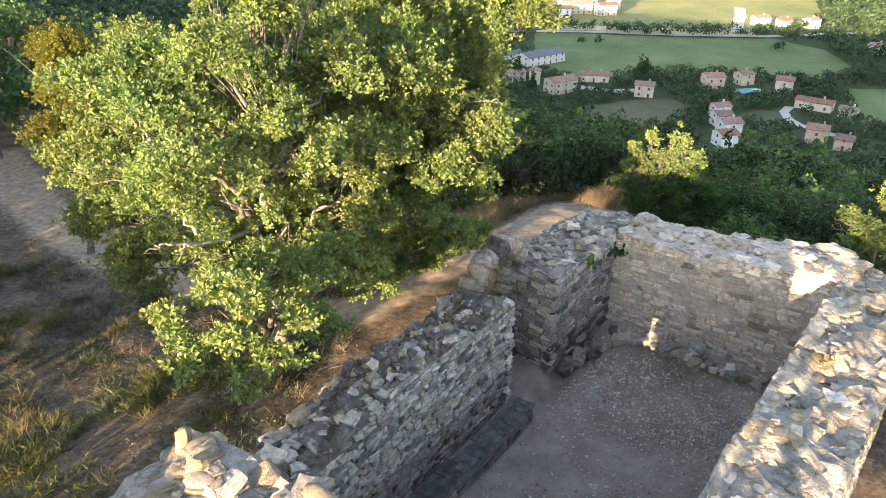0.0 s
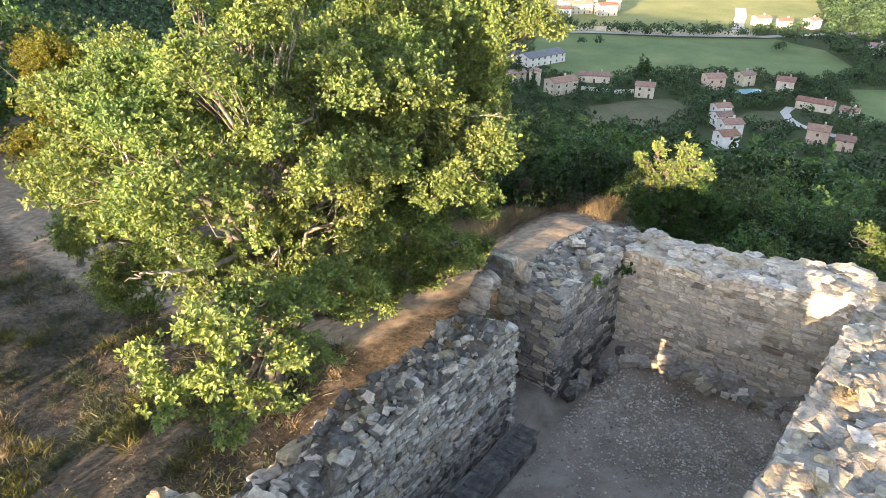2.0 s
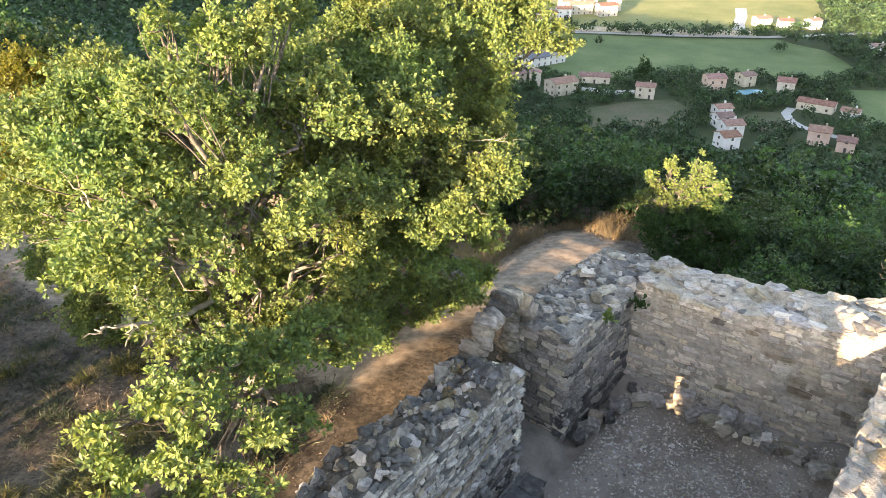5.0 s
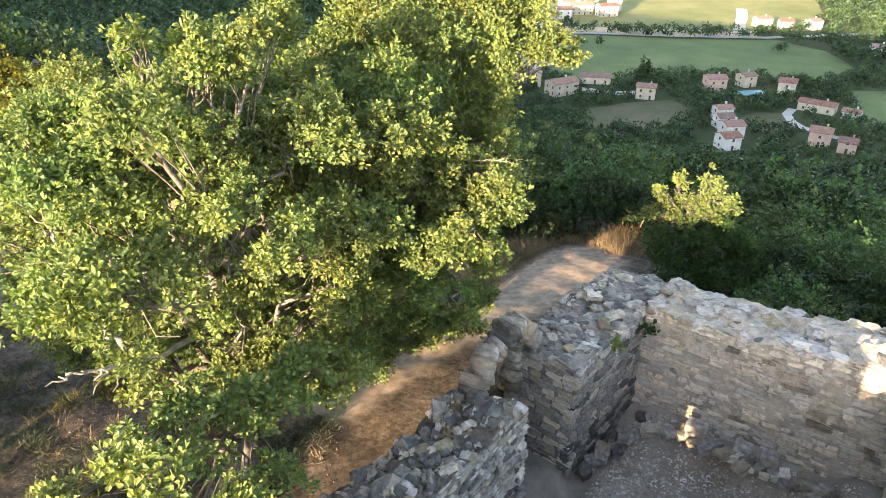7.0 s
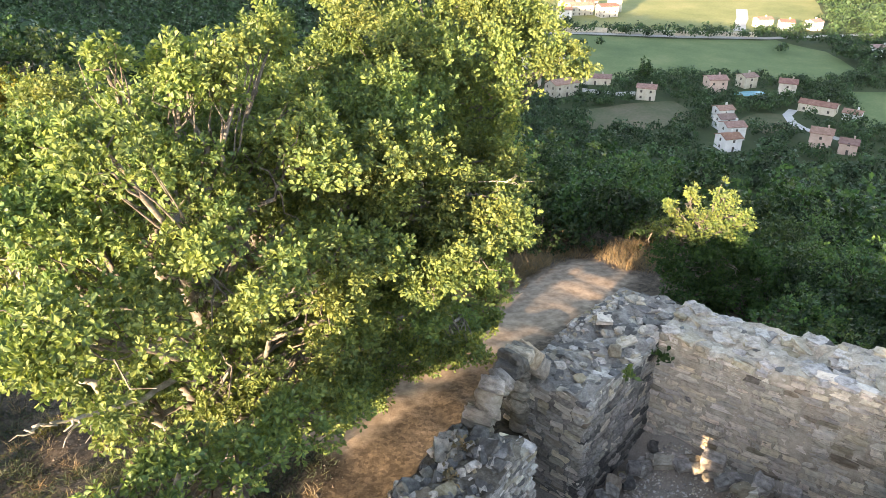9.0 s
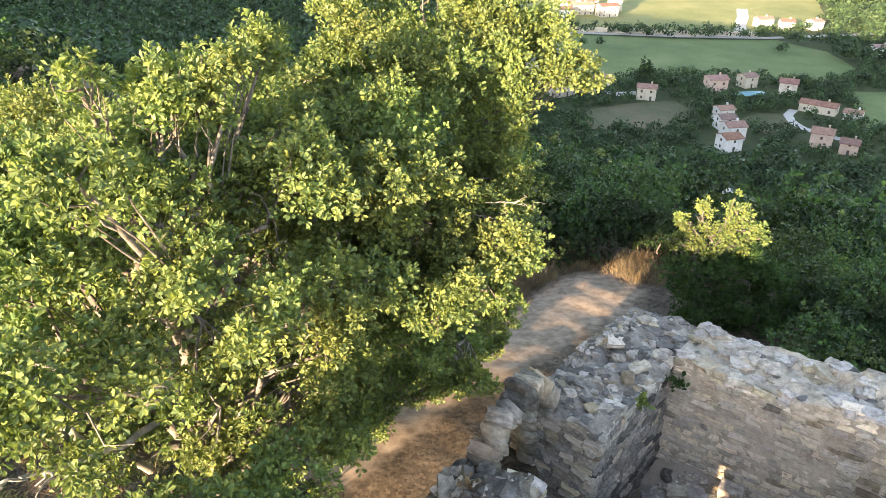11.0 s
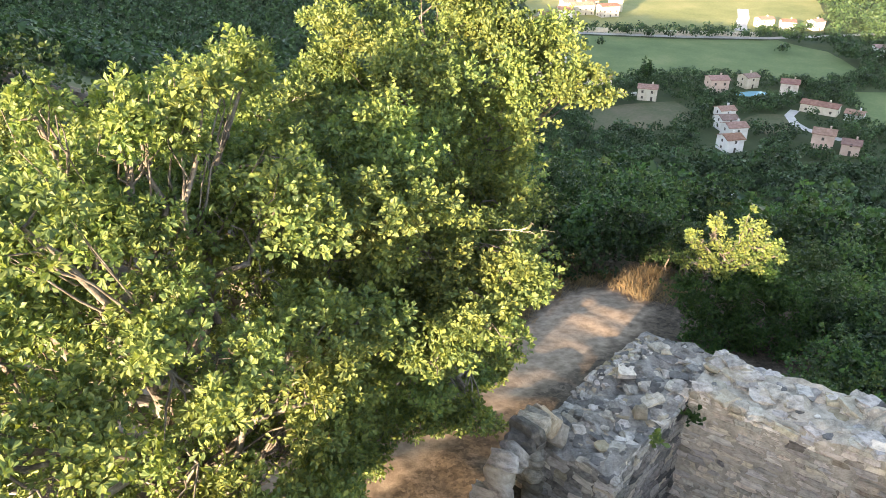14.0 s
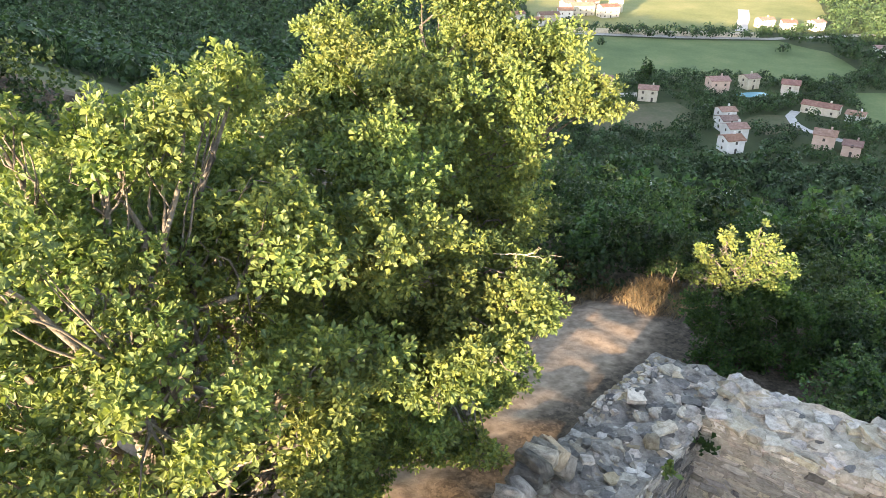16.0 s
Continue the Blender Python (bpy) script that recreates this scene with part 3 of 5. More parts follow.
wall_back = Wall("wall_north", (3.60, -0.40), (3.68, -4.75), 1.2, ragged([(0, 2.5), (1.5, 2.55), (3, 2.75), (4.4, 2.9)], 0.4, 0.07), "pale rubble stone wall with flat capping stones", 0.0, seed=5, mortar=LIME)

wall_back.face(PALES, lo=0.2, course=(0.07, 0.13), stones=(0.16, 0.5))
wall_back.crest((("grey", 4), ("warm", 2), ("dark", 0.8)), 190, (0.08, 0.4), band=(0.0, 1.0), flat=(0.2, 0.32), lift=-0.2, tilt=0.05)
wall_back.crest((("grey", 4), ("warm", 1)), 34, (0.16, 0.36), band=(0.8, 1.0), flat=(0.2, 0.34), lift=0.08, tilt=0.05)
wall_right = Wall("wall_east", (4.6, -4.66), (-7.0, -4.30), 1.3, ragged([(0, 2.75), (2, 2.95), (6, 3.05), (11.6, 3.0)], 0.9, 0.06), "sunlit rubble wall with a broad stony top", 0.1, seed=6)
wall_right.crest(WARMS, 560, (0.06, 0.32), span=(0, 9.5), band=(0.12, 0.9), flat=(0.22, 0.36), lift=-0.18, tilt=0.07)
wall_right.crest(WARMS, 90, (0.16, 0.34), span=(0, 9.5), band=(0.07, 0.14), flat=(0.25, 0.4), lift=-0.2, tilt=0.05, turn=0.2)
wall_right.crest(WARMS, 70, (0.14, 0.32), span=(0, 9.5), band=(0.88, 0.95), flat=(0.25, 0.4), lift=-0.2, tilt=0.05, turn=0.25)
wall_right.face(WARMS, side="out", lo=1.6, span=(3.0, 9.5))
wall_near = Wall("wall_south", (-6.72, -4.9), (-6.72, -0.4), 0.95, ragged([(0, 4.6), (0.5, 4.9), (2.6, 4.9), (3.1, 4.65), (3.8, 4.7), (4.5, 4.5)], 0.3, 0.06), "tall broken sunlit rubble wall that closes the ruin", 0.15, seed=7)
slit = bmesh.new()
bmesh.ops.create_cube(slit, size=1)
bmesh.ops.transform(slit, matrix=Matrix.LocRotScale((-7.2, -2.62, 2.48), Euler((0, 0.17, 0)), (2.4, 0.36, 0.40)), verts=slit.verts)
cutter_mesh = bpy.data.meshes.new("slit")
slit.to_mesh(cutter_mesh)
slit.free()
cutter = new("slit", cutter_mesh)
cutter.matrix_world = ROOM
cut = wall_near.ob.modifiers.new("slit", "BOOLEAN")
cut.operation, cut.object, cut.solver = "DIFFERENCE", cutter, "EXACT"
bpy.context.view_layer.update()
opened = bpy.data.meshes.new_from_object(wall_near.ob.evaluated_get(bpy.context.evaluated_depsgraph_get()))
wall_near.ob.modifiers.clear()
wall_near.ob.data = opened
bpy.data.objects.remove(cutter)
wall_near.crest((("round_warm", 3), ("warm", 2), ("pale", 1)), 170, (0.08, 0.34), span=(2.1, 4.45), flat=(0.3, 0.5), lift=-0.15, tilt=0.12)
wall_near.face(WARMS, side="end", lo=3.2)
# added out of view: blocks the sun from the west wall and pier
wall_tower = Wall("wall_tower", (-9.6, -2.2), (-9.6, 0.45), 1.0, ragged([(0, 5.0), (2.65, 5.0)], 0.3, 0.06), "tall unseen rubble wall added to shade the ruin", 0.1, seed=8)
for w in (wall_left, pier, wall_back, wall_right, wall_near):
    w.close()

# floor of the room
fu, fw = np.meshgrid(np.linspace(-6.8, 3.9, 120), np.linspace(-4.9, 0.6, 70), indexing="ij")
fz = 0.025 * soft_noise(fu, fw, 1.3, 4) + 0.012 * soft_noise(fu, fw, 4.1, 5)
fz = fz + 0.75 * step(fu, 2.6, 3.7) * (0.55 + 0.3 * soft_noise(fu, fw, 1.9, 7) + 0.3 * step(-fw, 2.5, 4.2)) + 0.25 * step(fu, 0.0, 0.5) * (1 - step(fu, 1.2, 1.6)) * step(fw, -0.35, -0.1)
fi, fj = np.meshgrid(np.arange(119), np.arange(69), indexing="ij")
fq = np.stack([fi * 70 + fj, (fi + 1) * 70 + fj, (fi + 1) * 70 + fj + 1, fi * 70 + fj + 1], -1)
floor = tagged(new("floor", mesh_np("floor", np.stack([fu, fw, fz], -1), fq, mat=DUST, smooth=True)), "grey trodden dust floor strewn with gravel", "floor", kind="structure")
floor.matrix_world = ROOM


# ---- trees ----
def tree(name, base, clumps, label, mat, seed, trunk_r=0.14, lean=(0, 0), group="", bark=None, fork=0.35, **kw):
    """A trunk, limbs out to each clump of the crown, and the crown."""
    rng = np.random.default_rng(seed)
    x, y = base
    z = float(land(x, y)) - 0.1
    root = thing(name, Matrix.Translation((x, y, z)), label, "tree", group)
    cl = np.array(clumps, float)
    cl[:, :3] -= (x, y, z)
    mid = cl[:, :3].mean(0)
    top = np.array([lean[0] + mid[0] * 0.3, lean[1] + mid[1] * 0.3, cl[:, 2].max() * 0.62])
    bark = bark or BARK
    line = bend((0, 0, 0), top, 9, rng, 0.07)
    v, q = tube(line, np.linspace(trunk_r, trunk_r * 0.5, 9) * (1 + 0.5 * np.exp(-np.arange(9) * 1.2)), 9)
    part("trunk", mesh_np("trunk", v, q, mat=bark, smooth=True), root)
    for c in cl:
        f = min(0.95, max(fork, (c[2] - 0.5 * np.hypot(*(c[:2] - top[:2]))) / top[2] * 0.8))
        k = int(f * 8)
        start = line[k]
        limb = bend(start, c[:3], 8, rng, 0.10, 0.12)
        r0 = trunk_r * 0.42
        pieces = [tube(limb, np.linspace(r0, 0.014, 8), 6)]
        for _ in range(7):
            j = int(rng.integers(3, 8))
            d = unit(rng.normal(size=3) + np.array([0, 0, 0.2])) * c[3:6] * rng.uniform(0.6, 1.0)
            pieces.append(tube(bend(limb[j], c[:3] + d, 5, rng, 0.05), np.linspace(0.016, 0.004, 5), 4))
        v, q = joined(pieces)
        part("limb", mesh_np("limb", v, q, mat=bark, smooth=True), root)
    part("crown", crown_mesh("crown", cl, mat, rng, **kw), root)
    return root


OAK = dict(per_m2=62, leaf=0.070, per_spray=9, boughs=16, spray=0.11, fill=0.7)
near_oak = tree("oak_tree", (-3.0, 11.2), [
    (-3.2, 8.9, 5.8, 0.9, 0.8, 0.6), (-4.2, 9.8, 6.2, 1.1, 0.9, 0.7), (-2.3, 9.9, 5.9, 0.9, 0.8, 0.7), (-3.15, 7.2, 4.8, 0.3, 0.3, 0.22), (-2.95, 7.0, 4.4, 0.28, 0.3, 0.2), (-2.45, 7.05, 4.6, 0.32, 0.3, 0.22), (-1.95, 7.1, 4.25, 0.32, 0.3, 0.22), (-2.35, 7.3, 5.0, 0.3, 0.3, 0.2), (-1.75, 7.5, 4.55, 0.25, 0.25, 0.2), (-2.4, 6.95, 4.05, 0.28, 0.28, 0.2), (-2.75, 7.6, 4.95, 0.3, 0.3, 0.2),
    (-3.1, 10.5, 6.6, 1.1, 0.9, 0.55), (-1.8, 11.5, 6.4, 1.0, 0.8, 0.8), (-4.9, 11.2, 6.4, 1.1, 0.9, 0.7), (-2.35, 8.5, 4.6, 0.45, 0.5, 0.45),
    (-2.2, 12.0, 6.85, 0.9, 0.8, 0.45), (-2.4, 10.3, 4.5, 0.8, 0.8, 0.7), (-3.9, 11.5, 5.0, 1.1, 0.9, 0.6), (-5.5, 10.9, 5.4, 0.8, 0.8, 0.5), (-1.7, 11.4, 4.4, 0.7, 0.7, 0.7), (-2.7, 10.6, 3.2, 0.6, 0.6, 0.6), (-3.6, 10.0, 4.4, 0.8, 0.7, 0.5), (-2.3, 12.2, 3.1, 0.8, 0.7, 0.7), (-2.9, 11.6, 3.5, 0.8, 0.7, 0.7), (-1.9, 13.1, 3.0, 0.6, 0.6, 0.5), (-3.6, 11.0, 6.9, 0.9, 0.8, 0.45), (-2.7, 11.2, 7.5, 0.4, 0.4, 0.4), (-4.5, 11.3, 6.65, 0.9, 0.8, 0.5), (-3.3, 10.7, 7.8, 0.25, 0.25, 0.35),
    (-1.6, 9.6, 4.3, 0.45, 0.45, 0.35), (-2.0, 8.9, 4.4, 0.4, 0.4, 0.32), (-1.5, 10.4, 3.7, 0.5, 0.5, 0.4), (-1.35, 11.2, 3.3, 0.5, 0.5, 0.45), (-1.65, 8.2, 4.05, 0.32, 0.32, 0.25), (-1.6, 12.0, 2.5, 0.5, 0.5, 0.45),
    (-1.25, 10.8, 5.6, 0.5, 0.5, 0.45), (-0.95, 11.3, 5.4, 0.5, 0.5, 0.4), (-1.3, 11.4, 4.3, 0.5, 0.5, 0.45), (-1.2, 11.0, 4.9, 0.45, 0.45, 0.4), (-3.4, 8.6, 6.1, 0.5, 0.5, 0.35), (-2.9, 9.5, 7.4, 0.4, 0.4, 0.35),
    (-2.2, 11.4, 7.65, 0.4, 0.4, 0.4), (-2.75, 11.2, 7.65, 0.4, 0.4, 0.35), (-2.0, 12.3, 7.75, 0.3, 0.3, 0.5)],
    "sunlit downy oak with spreading leafy crown beside the ruin", OAK_LEAF, 21, 0.16, **{**OAK, "per_m2": 48})
main_oak = tree("oak_tree", (-0.3, 17.6), [
    (-0.4, 16.0, 7.6, 1.3, 1.1, 1.0), (1.1, 15.8, 7.1, 1.0, 0.9, 0.6), (1.9, 15.6, 6.7, 0.6, 0.6, 0.4), (-0.9, 13.2, 6.3, 0.9, 0.8, 0.7), (-0.3, 12.9, 5.7, 0.8, 0.7, 0.6),
    (0.4, 13.0, 5.4, 0.7, 0.7, 0.5), (0.8, 13.2, 4.8, 0.5, 0.5, 0.5), (-1.3, 12.5, 5.5, 0.8, 0.7, 0.7), (-0.8, 12.6, 4.8, 0.8, 0.7, 0.6), (0.2, 13.2, 4.3, 0.6, 0.6, 0.5),
    (-0.2, 13.1, 3.3, 0.5, 0.5, 0.45), (-1.2, 12.9, 4.0, 0.7, 0.6, 0.6), (-1.1, 13.0, 3.0, 0.5, 0.5, 0.5), (0.8, 15.2, 6.2, 0.9, 0.8, 0.7), (-0.6, 14.8, 6.8, 1.1, 0.9, 0.7),
    (0.5, 14.4, 5.4, 0.8, 0.7, 0.6), (-1.7, 15.6, 6.4, 1.0, 0.9, 0.7), (0.3, 15.6, 5.0, 0.8, 0.8, 0.6), (-0.5, 12.5, 4.6, 0.7, 0.6, 0.6), (0.1, 12.7, 5.0, 0.6, 0.6, 0.5), (-0.3, 12.7, 3.9, 0.6, 0.6, 0.5), (0.6, 13.0, 4.1, 0.5, 0.5, 0.45), (-1.6, 15.8, 7.3, 0.6, 0.6, 0.5),
    (-0.7, 12.2, 6.3, 0.6, 0.55, 0.45), (-0.65, 12.4, 5.8, 0.5, 0.5, 0.4), (0.35, 11.9, 5.0, 0.4, 0.4, 0.35), (0.75, 12.3, 5.3, 0.4, 0.4, 0.35), (-0.15, 11.8, 4.7, 0.4, 0.4, 0.35),
    (0.45, 12.6, 3.0, 0.3, 0.28, 0.2), (0.1, 13.1, 2.65, 0.3, 0.3, 0.2), (-0.12, 12.9, 2.8, 0.3, 0.3, 0.2), (0.2, 13.0, 2.85, 0.28, 0.28, 0.2), (-0.45, 12.9, 2.75, 0.25, 0.25, 0.18), (0.3, 14.8, 2.1, 0.5, 0.5, 0.4), (0.75, 15.2, 1.85, 0.4, 0.4, 0.35), (-0.3, 14.2, 2.4, 0.5, 0.5, 0.4), (-1.3, 12.9, 2.3, 0.4, 0.4, 0.35), (-0.6, 14.0, 1.9, 0.5, 0.45, 0.4), (-0.2, 14.7, 1.8, 0.5, 0.45, 0.4), (0.25, 15.3, 1.7, 0.45, 0.4, 0.35), (-1.2, 13.4, 1.9, 0.45, 0.45, 0.4), (0.5, 15.9, 1.6, 0.4, 0.4, 0.35)],
    "tall downy oak with bright top beside the trail", OAK_LEAF, 22, 0.17, **OAK)
inner_oak = tree("oak_tree", (-3.0, 15.0), [
    (-3.4, 13.6, 6.3, 1.3, 1.0, 0.9), (-4.9, 13.3, 5.6, 1.2, 1.0, 0.8), (-2.5, 13.4, 4.8, 1.0, 0.9, 0.8), (-5.8, 14.6, 5.9, 1.3, 1.1, 0.8), (-6.6, 13.6, 4.2, 1.0, 0.9, 0.8),
    (-3.4, 15.2, 6.4, 1.4, 1.1, 0.8), (-2.2, 13.8, 3.0, 0.8, 0.7, 0.7), (-5.6, 14.0, 3.6, 1.0, 0.9, 0.6), (-4.2, 14.3, 3.6, 1.1, 0.9, 0.7), (-7.4, 15.0, 3.2, 1.0, 0.9, 0.7), (-6.4, 14.2, 2.2, 0.9, 0.8, 0.6), (-1.7, 15.8, 6.5, 0.75, 0.6, 0.5), (-2.2, 14.0, 6.7, 0.75, 0.6, 0.5), (-1.2, 14.1, 5.8, 0.55, 0.5, 0.45), (-1.9, 13.8, 5.6, 0.55, 0.5, 0.45), (-0.8, 15.2, 6.3, 0.6, 0.5, 0.45), (-3.2, 12.6, 6.3, 0.6, 0.6, 0.45), (-2.2, 12.4, 6.3, 0.5, 0.5, 0.4),
    (-7.6, 15.4, 2.0, 1.0, 0.8, 0.8), (-6.7, 14.9, 1.1, 0.9, 0.8, 0.7)],
    "downy oak in the middle of the thicket by the trail", OAK_LEAF, 23, 0.15, **OAK)
AIRY = dict(per_m2=60, leaf=0.082, per_spray=8, boughs=9, spray=0.12, fill=0.5)
sapling = tree("oak_tree", (6.0, 18.9), [
    (5.5, 18.4, 2.1, 0.38, 0.35, 0.22), (6.3, 18.5, 2.15, 0.4, 0.35, 0.22), (5.05, 18.5, 2.75, 0.12, 0.12, 0.22), (5.5, 18.5, 2.85, 0.16, 0.16, 0.45), (6.2, 18.5, 2.95, 0.17, 0.17, 0.5), (6.75, 18.6, 2.55, 0.16, 0.15, 0.34), (4.95, 18.4, 2.25, 0.2, 0.2, 0.2),
    (6.45, 18.4, 2.85, 0.14, 0.14, 0.36), (5.25, 18.6, 2.5, 0.18, 0.18, 0.28), (6.85, 18.5, 2.3, 0.24, 0.2, 0.2), (5.85, 18.4, 2.5, 0.2, 0.2, 0.3)],
    "young oak with sunlit yellow-green top behind the wall", OAK_LEAF, 24, 0.06, **AIRY)
# foot of the young oak: its shade is put into the deeper leaf colour
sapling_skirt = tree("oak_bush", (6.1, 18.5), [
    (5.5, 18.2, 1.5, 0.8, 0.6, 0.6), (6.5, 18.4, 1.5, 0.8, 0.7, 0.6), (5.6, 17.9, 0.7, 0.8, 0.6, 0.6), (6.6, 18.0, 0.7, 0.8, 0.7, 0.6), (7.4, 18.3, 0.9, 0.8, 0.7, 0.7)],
    "dark green oak bush under a young oak, shade in its colour", OAK_LEAF_DEEP, 28, 0.05, **OAK)
edge_oak = tree("oak_tree", (9.6, 14.4), [(8.3, 13.5, 2.9, 0.4, 0.4, 0.3), (9.0, 13.6, 2.7, 0.5, 0.5, 0.35), (9.5, 13.6, 3.3, 0.6, 0.5, 0.45), (9.7, 13.7, 2.3, 0.5, 0.45, 0.4)],
    "young oak with sunlit leaves beyond the ruin's wall", OAK_LEAF, 25, 0.06, **AIRY)


def bare_limb(owner, path, r, seed):
    """A pale dead limb: crooked, tapering to its tip, with a few fine forks."""
    rng = np.random.default_rng(seed)
    pts = np.array(path, float) - np.array(owner.matrix_world.translation)
    f = np.linspace(0, len(pts) - 1, 6 * len(pts))
    line = np.stack([np.interp(f, np.arange(len(pts)), pts[:, i]) for i in range(3)], -1)
    for _ in range(3):
        line[1:-1] = (line[:-2] + 2 * line[1:-1] + line[2:]) / 4
    line[1:-1] += rng.normal(0, r * 0.35, line[1:-1].shape)
    pieces = [tube(line, r * np.linspace(1.0, 0.22, len(line)), 7)]
    for j in range(len(line) // 2, len(line) - 2, 2):
        d = unit(line[-1] - line[0] + rng.normal(0, 0.6, 3)) * rng.uniform(0.12, 0.42)
        pieces.append(tube(bend(line[j], line[j] + d, 6, rng, 0.03), r * np.linspace(0.4, 0.1, 6), 5))
    v, q = joined(pieces)
    part("bare_limb", mesh_np("bare_limb", v, q, mat=PALE_BARK, smooth=True), owner, "pale bare limb")


bare_limb(near_oak, [(-3.3, 10.3, 3.6), (-3.66, 9.7, 4.64), (-3.88, 9.6, 5.38), (-4.03, 9.6, 5.85), (-4.1, 9.7, 6.3)], 0.05, 1)
bare_limb(near_oak, [(-3.1, 11.0, 5.0), (-2.75, 10.55, 5.28), (-2.35, 10.3, 5.38), (-1.95, 10.25, 5.36)], 0.042, 2)
bare_limb(near_oak, [(-2.9, 10.6, 4.4), (-3.2, 9.7, 4.5), (-3.6, 9.1, 4.75), (-3.9, 8.8, 4.9)], 0.045, 3)
bare_limb(main_oak, [(0.2, 13.6, 5.4), (0.55, 13.1, 5.6), (0.8, 13.0, 5.66), (1.02, 13.0, 5.6)], 0.011, 4)
bare_limb(main_oak, [(0.3, 13.4, 5.3), (0.6, 13.0, 5.42), (0.9, 12.9, 5.42)], 0.009, 5)
yellow_tree = tree("yellowing_tree", (-10.6, 19.5), [
    (-9.9, 18.6, 5.2, 1.1, 0.9, 0.6), (-9.0, 17.4, 4.6, 0.8, 0.8, 0.6), (-8.9, 16.6, 3.7, 0.8, 0.8, 0.8)],
    "small tree with yellowing foliage beyond the trail", YELLOW_LEAF, 26, 0.08, **OAK)

# scrub oaks on the brow and the slope below
wood = np.random.default_rng(31)
proto = []
SCRUB_TINTS = [foliage("scrub_leaf_%d" % i, (0.034 * f + 0.004 * g, 0.070 * f, 0.026 * f), (1.4, 1.7, 0.8), 0.4, 0.3, 0.35, 0.35)
               for i, (f, g) in enumerate(((0.55, 0), (0.8, 1), (1.35, 2), (0.65, 0), (1.0, 3), (1.6, 1), (0.75, 2), (1.15, 0)))]
for k in range(8):
    cl = [(wood.normal(0, 0.9), wood.normal(0, 0.9), 2.6 + wood.normal(0, 0.8), wood.uniform(0.9, 1.4), wood.uniform(0.9, 1.4), wood.uniform(0.7, 1.1)) for _ in range(7)]
    rng = np.random.default_rng(40 + k)
    crown = crown_mesh("crown", cl, SCRUB_TINTS[k], rng, per_m2=4.8, leaf=0.2, per_spray=5, simple=True, spray=0.22, fill=0.3, boughs=6)
    v, q = tube(bend((0, 0, -0.6), (0.1, 0, 3.0), 7, rng, 0.08), np.linspace(0.11, 0.04, 7), 7)
    proto.append((crown, mesh_np("trunk", v, q, mat=BARK, smooth=True)))


def scrub_tree(x, y, size, k, turn, lift=0.0):
    crown, trunk = proto[k]
    root = thing("scrub_oak", Matrix.LocRotScale((x, y, float(land(x, y)) + lift), Euler((0, 0, turn)), (size, size, size)), "dense dark green scrub oak on the slope, some added unseen for shade", "tree", "scrub oaks on the slope")
    part("crown", crown, root)
    part("trunk", trunk, root)


def highest(x, y):
    """How high crowns reach on the slope: in the shade of the ruin and the brow, and low enough to leave the village in view."""
    a, c = 0.6 * x + 0.8 * y, 0.854 * x - 0.52 * y
    fall = np.interp(x / np.maximum(y, 1), [-0.8, 0.05, 0.12, 0.25, 0.36, 0.45, 0.6], [0.30, 0.32, 0.325, 0.335, 0.375, 0.37, 0.38])
    brow = np.interp(c, [-18, -16, -7, -5.8, -5, -4, 0.3, 1.5, 5], [1.4, 3.0, 3.0, 1.4, 1.5, 2.4, 2.4, 2.0, 2.0])
    return np.minimum(brow - 0.168 * (a - 14), 9.5 - fall * y)


placed = []
tries = 0
while len(placed) < 125 and tries < 12000:
    tries += 1
    y = wood.uniform(10, 46)
    x = wood.uniform(-0.8 * y, 0.76 * y)
    a, b = 0.6 * x + 0.8 * y, 0.8 * x - 0.6 * y
    if a < 19.0 or a > 36 or (b < -9 and a < 21):
        continue
    near = a < 24
    if any((x - px) ** 2 + (y - py) ** 2 < (1.2 if near else 1.7) ** 2 for px, py in placed):
        continue
    if trail_weight(np.array(x), np.array(y)) < 2.0 or (4.2 < x < 7.2 and 17 < y < 20):
        continue
    size = min(wood.uniform(0.75, 1.3), float(highest(x, y) - land(x, y)) / 4.0)
    if size < 0.12:
        continue
    size = max(size, 0.3)
    placed.append((x, y))
    scrub_tree(x, y, size, int(wood.integers(8)), wood.uniform(0, 6.3))

# low bushes along the brow
for x, y, s in ((-1.6, 20.6, 0.5), (-0.5, 21.3, 0.55), (0.3, 22.4, 0.5), (1.2, 23.4, 0.55), (2.2, 24.2, 0.5), (3.2, 24.8, 0.55), (4.4, 24.6, 0.5), (-0.6, 20.8, 0.35), (-2.4, 19.4, 0.5), (6.2, 21.6, 0.5), (5.6, 22.6, 0.5),
                (7.4, 20.4, 0.5), (8.3, 19.0, 0.5), (9.2, 17.8, 0.5), (8.6, 16.6, 0.4), (9.8, 16.2, 0.5), (10.6, 15.2, 0.5), (-3.6, 18.2, 0.45), (-5.0, 18.9, 0.5), (2.0, 23.2, 0.6), (2.9, 22.5, 0.55), (1.3, 22.6, 0.6), (3.6, 22.2, 0.5), (4.2, 22.6, 0.6), (0.6, 21.6, 0.55), (2.4, 22.0, 0.4), (8.0, 15.0, 0.32), (9.2, 13.4, 0.35), (10.2, 12.2, 0.4)):
    scrub_tree(x, y, s, int(wood.integers(8)), wood.uniform(0, 6.3), -0.65 * s)

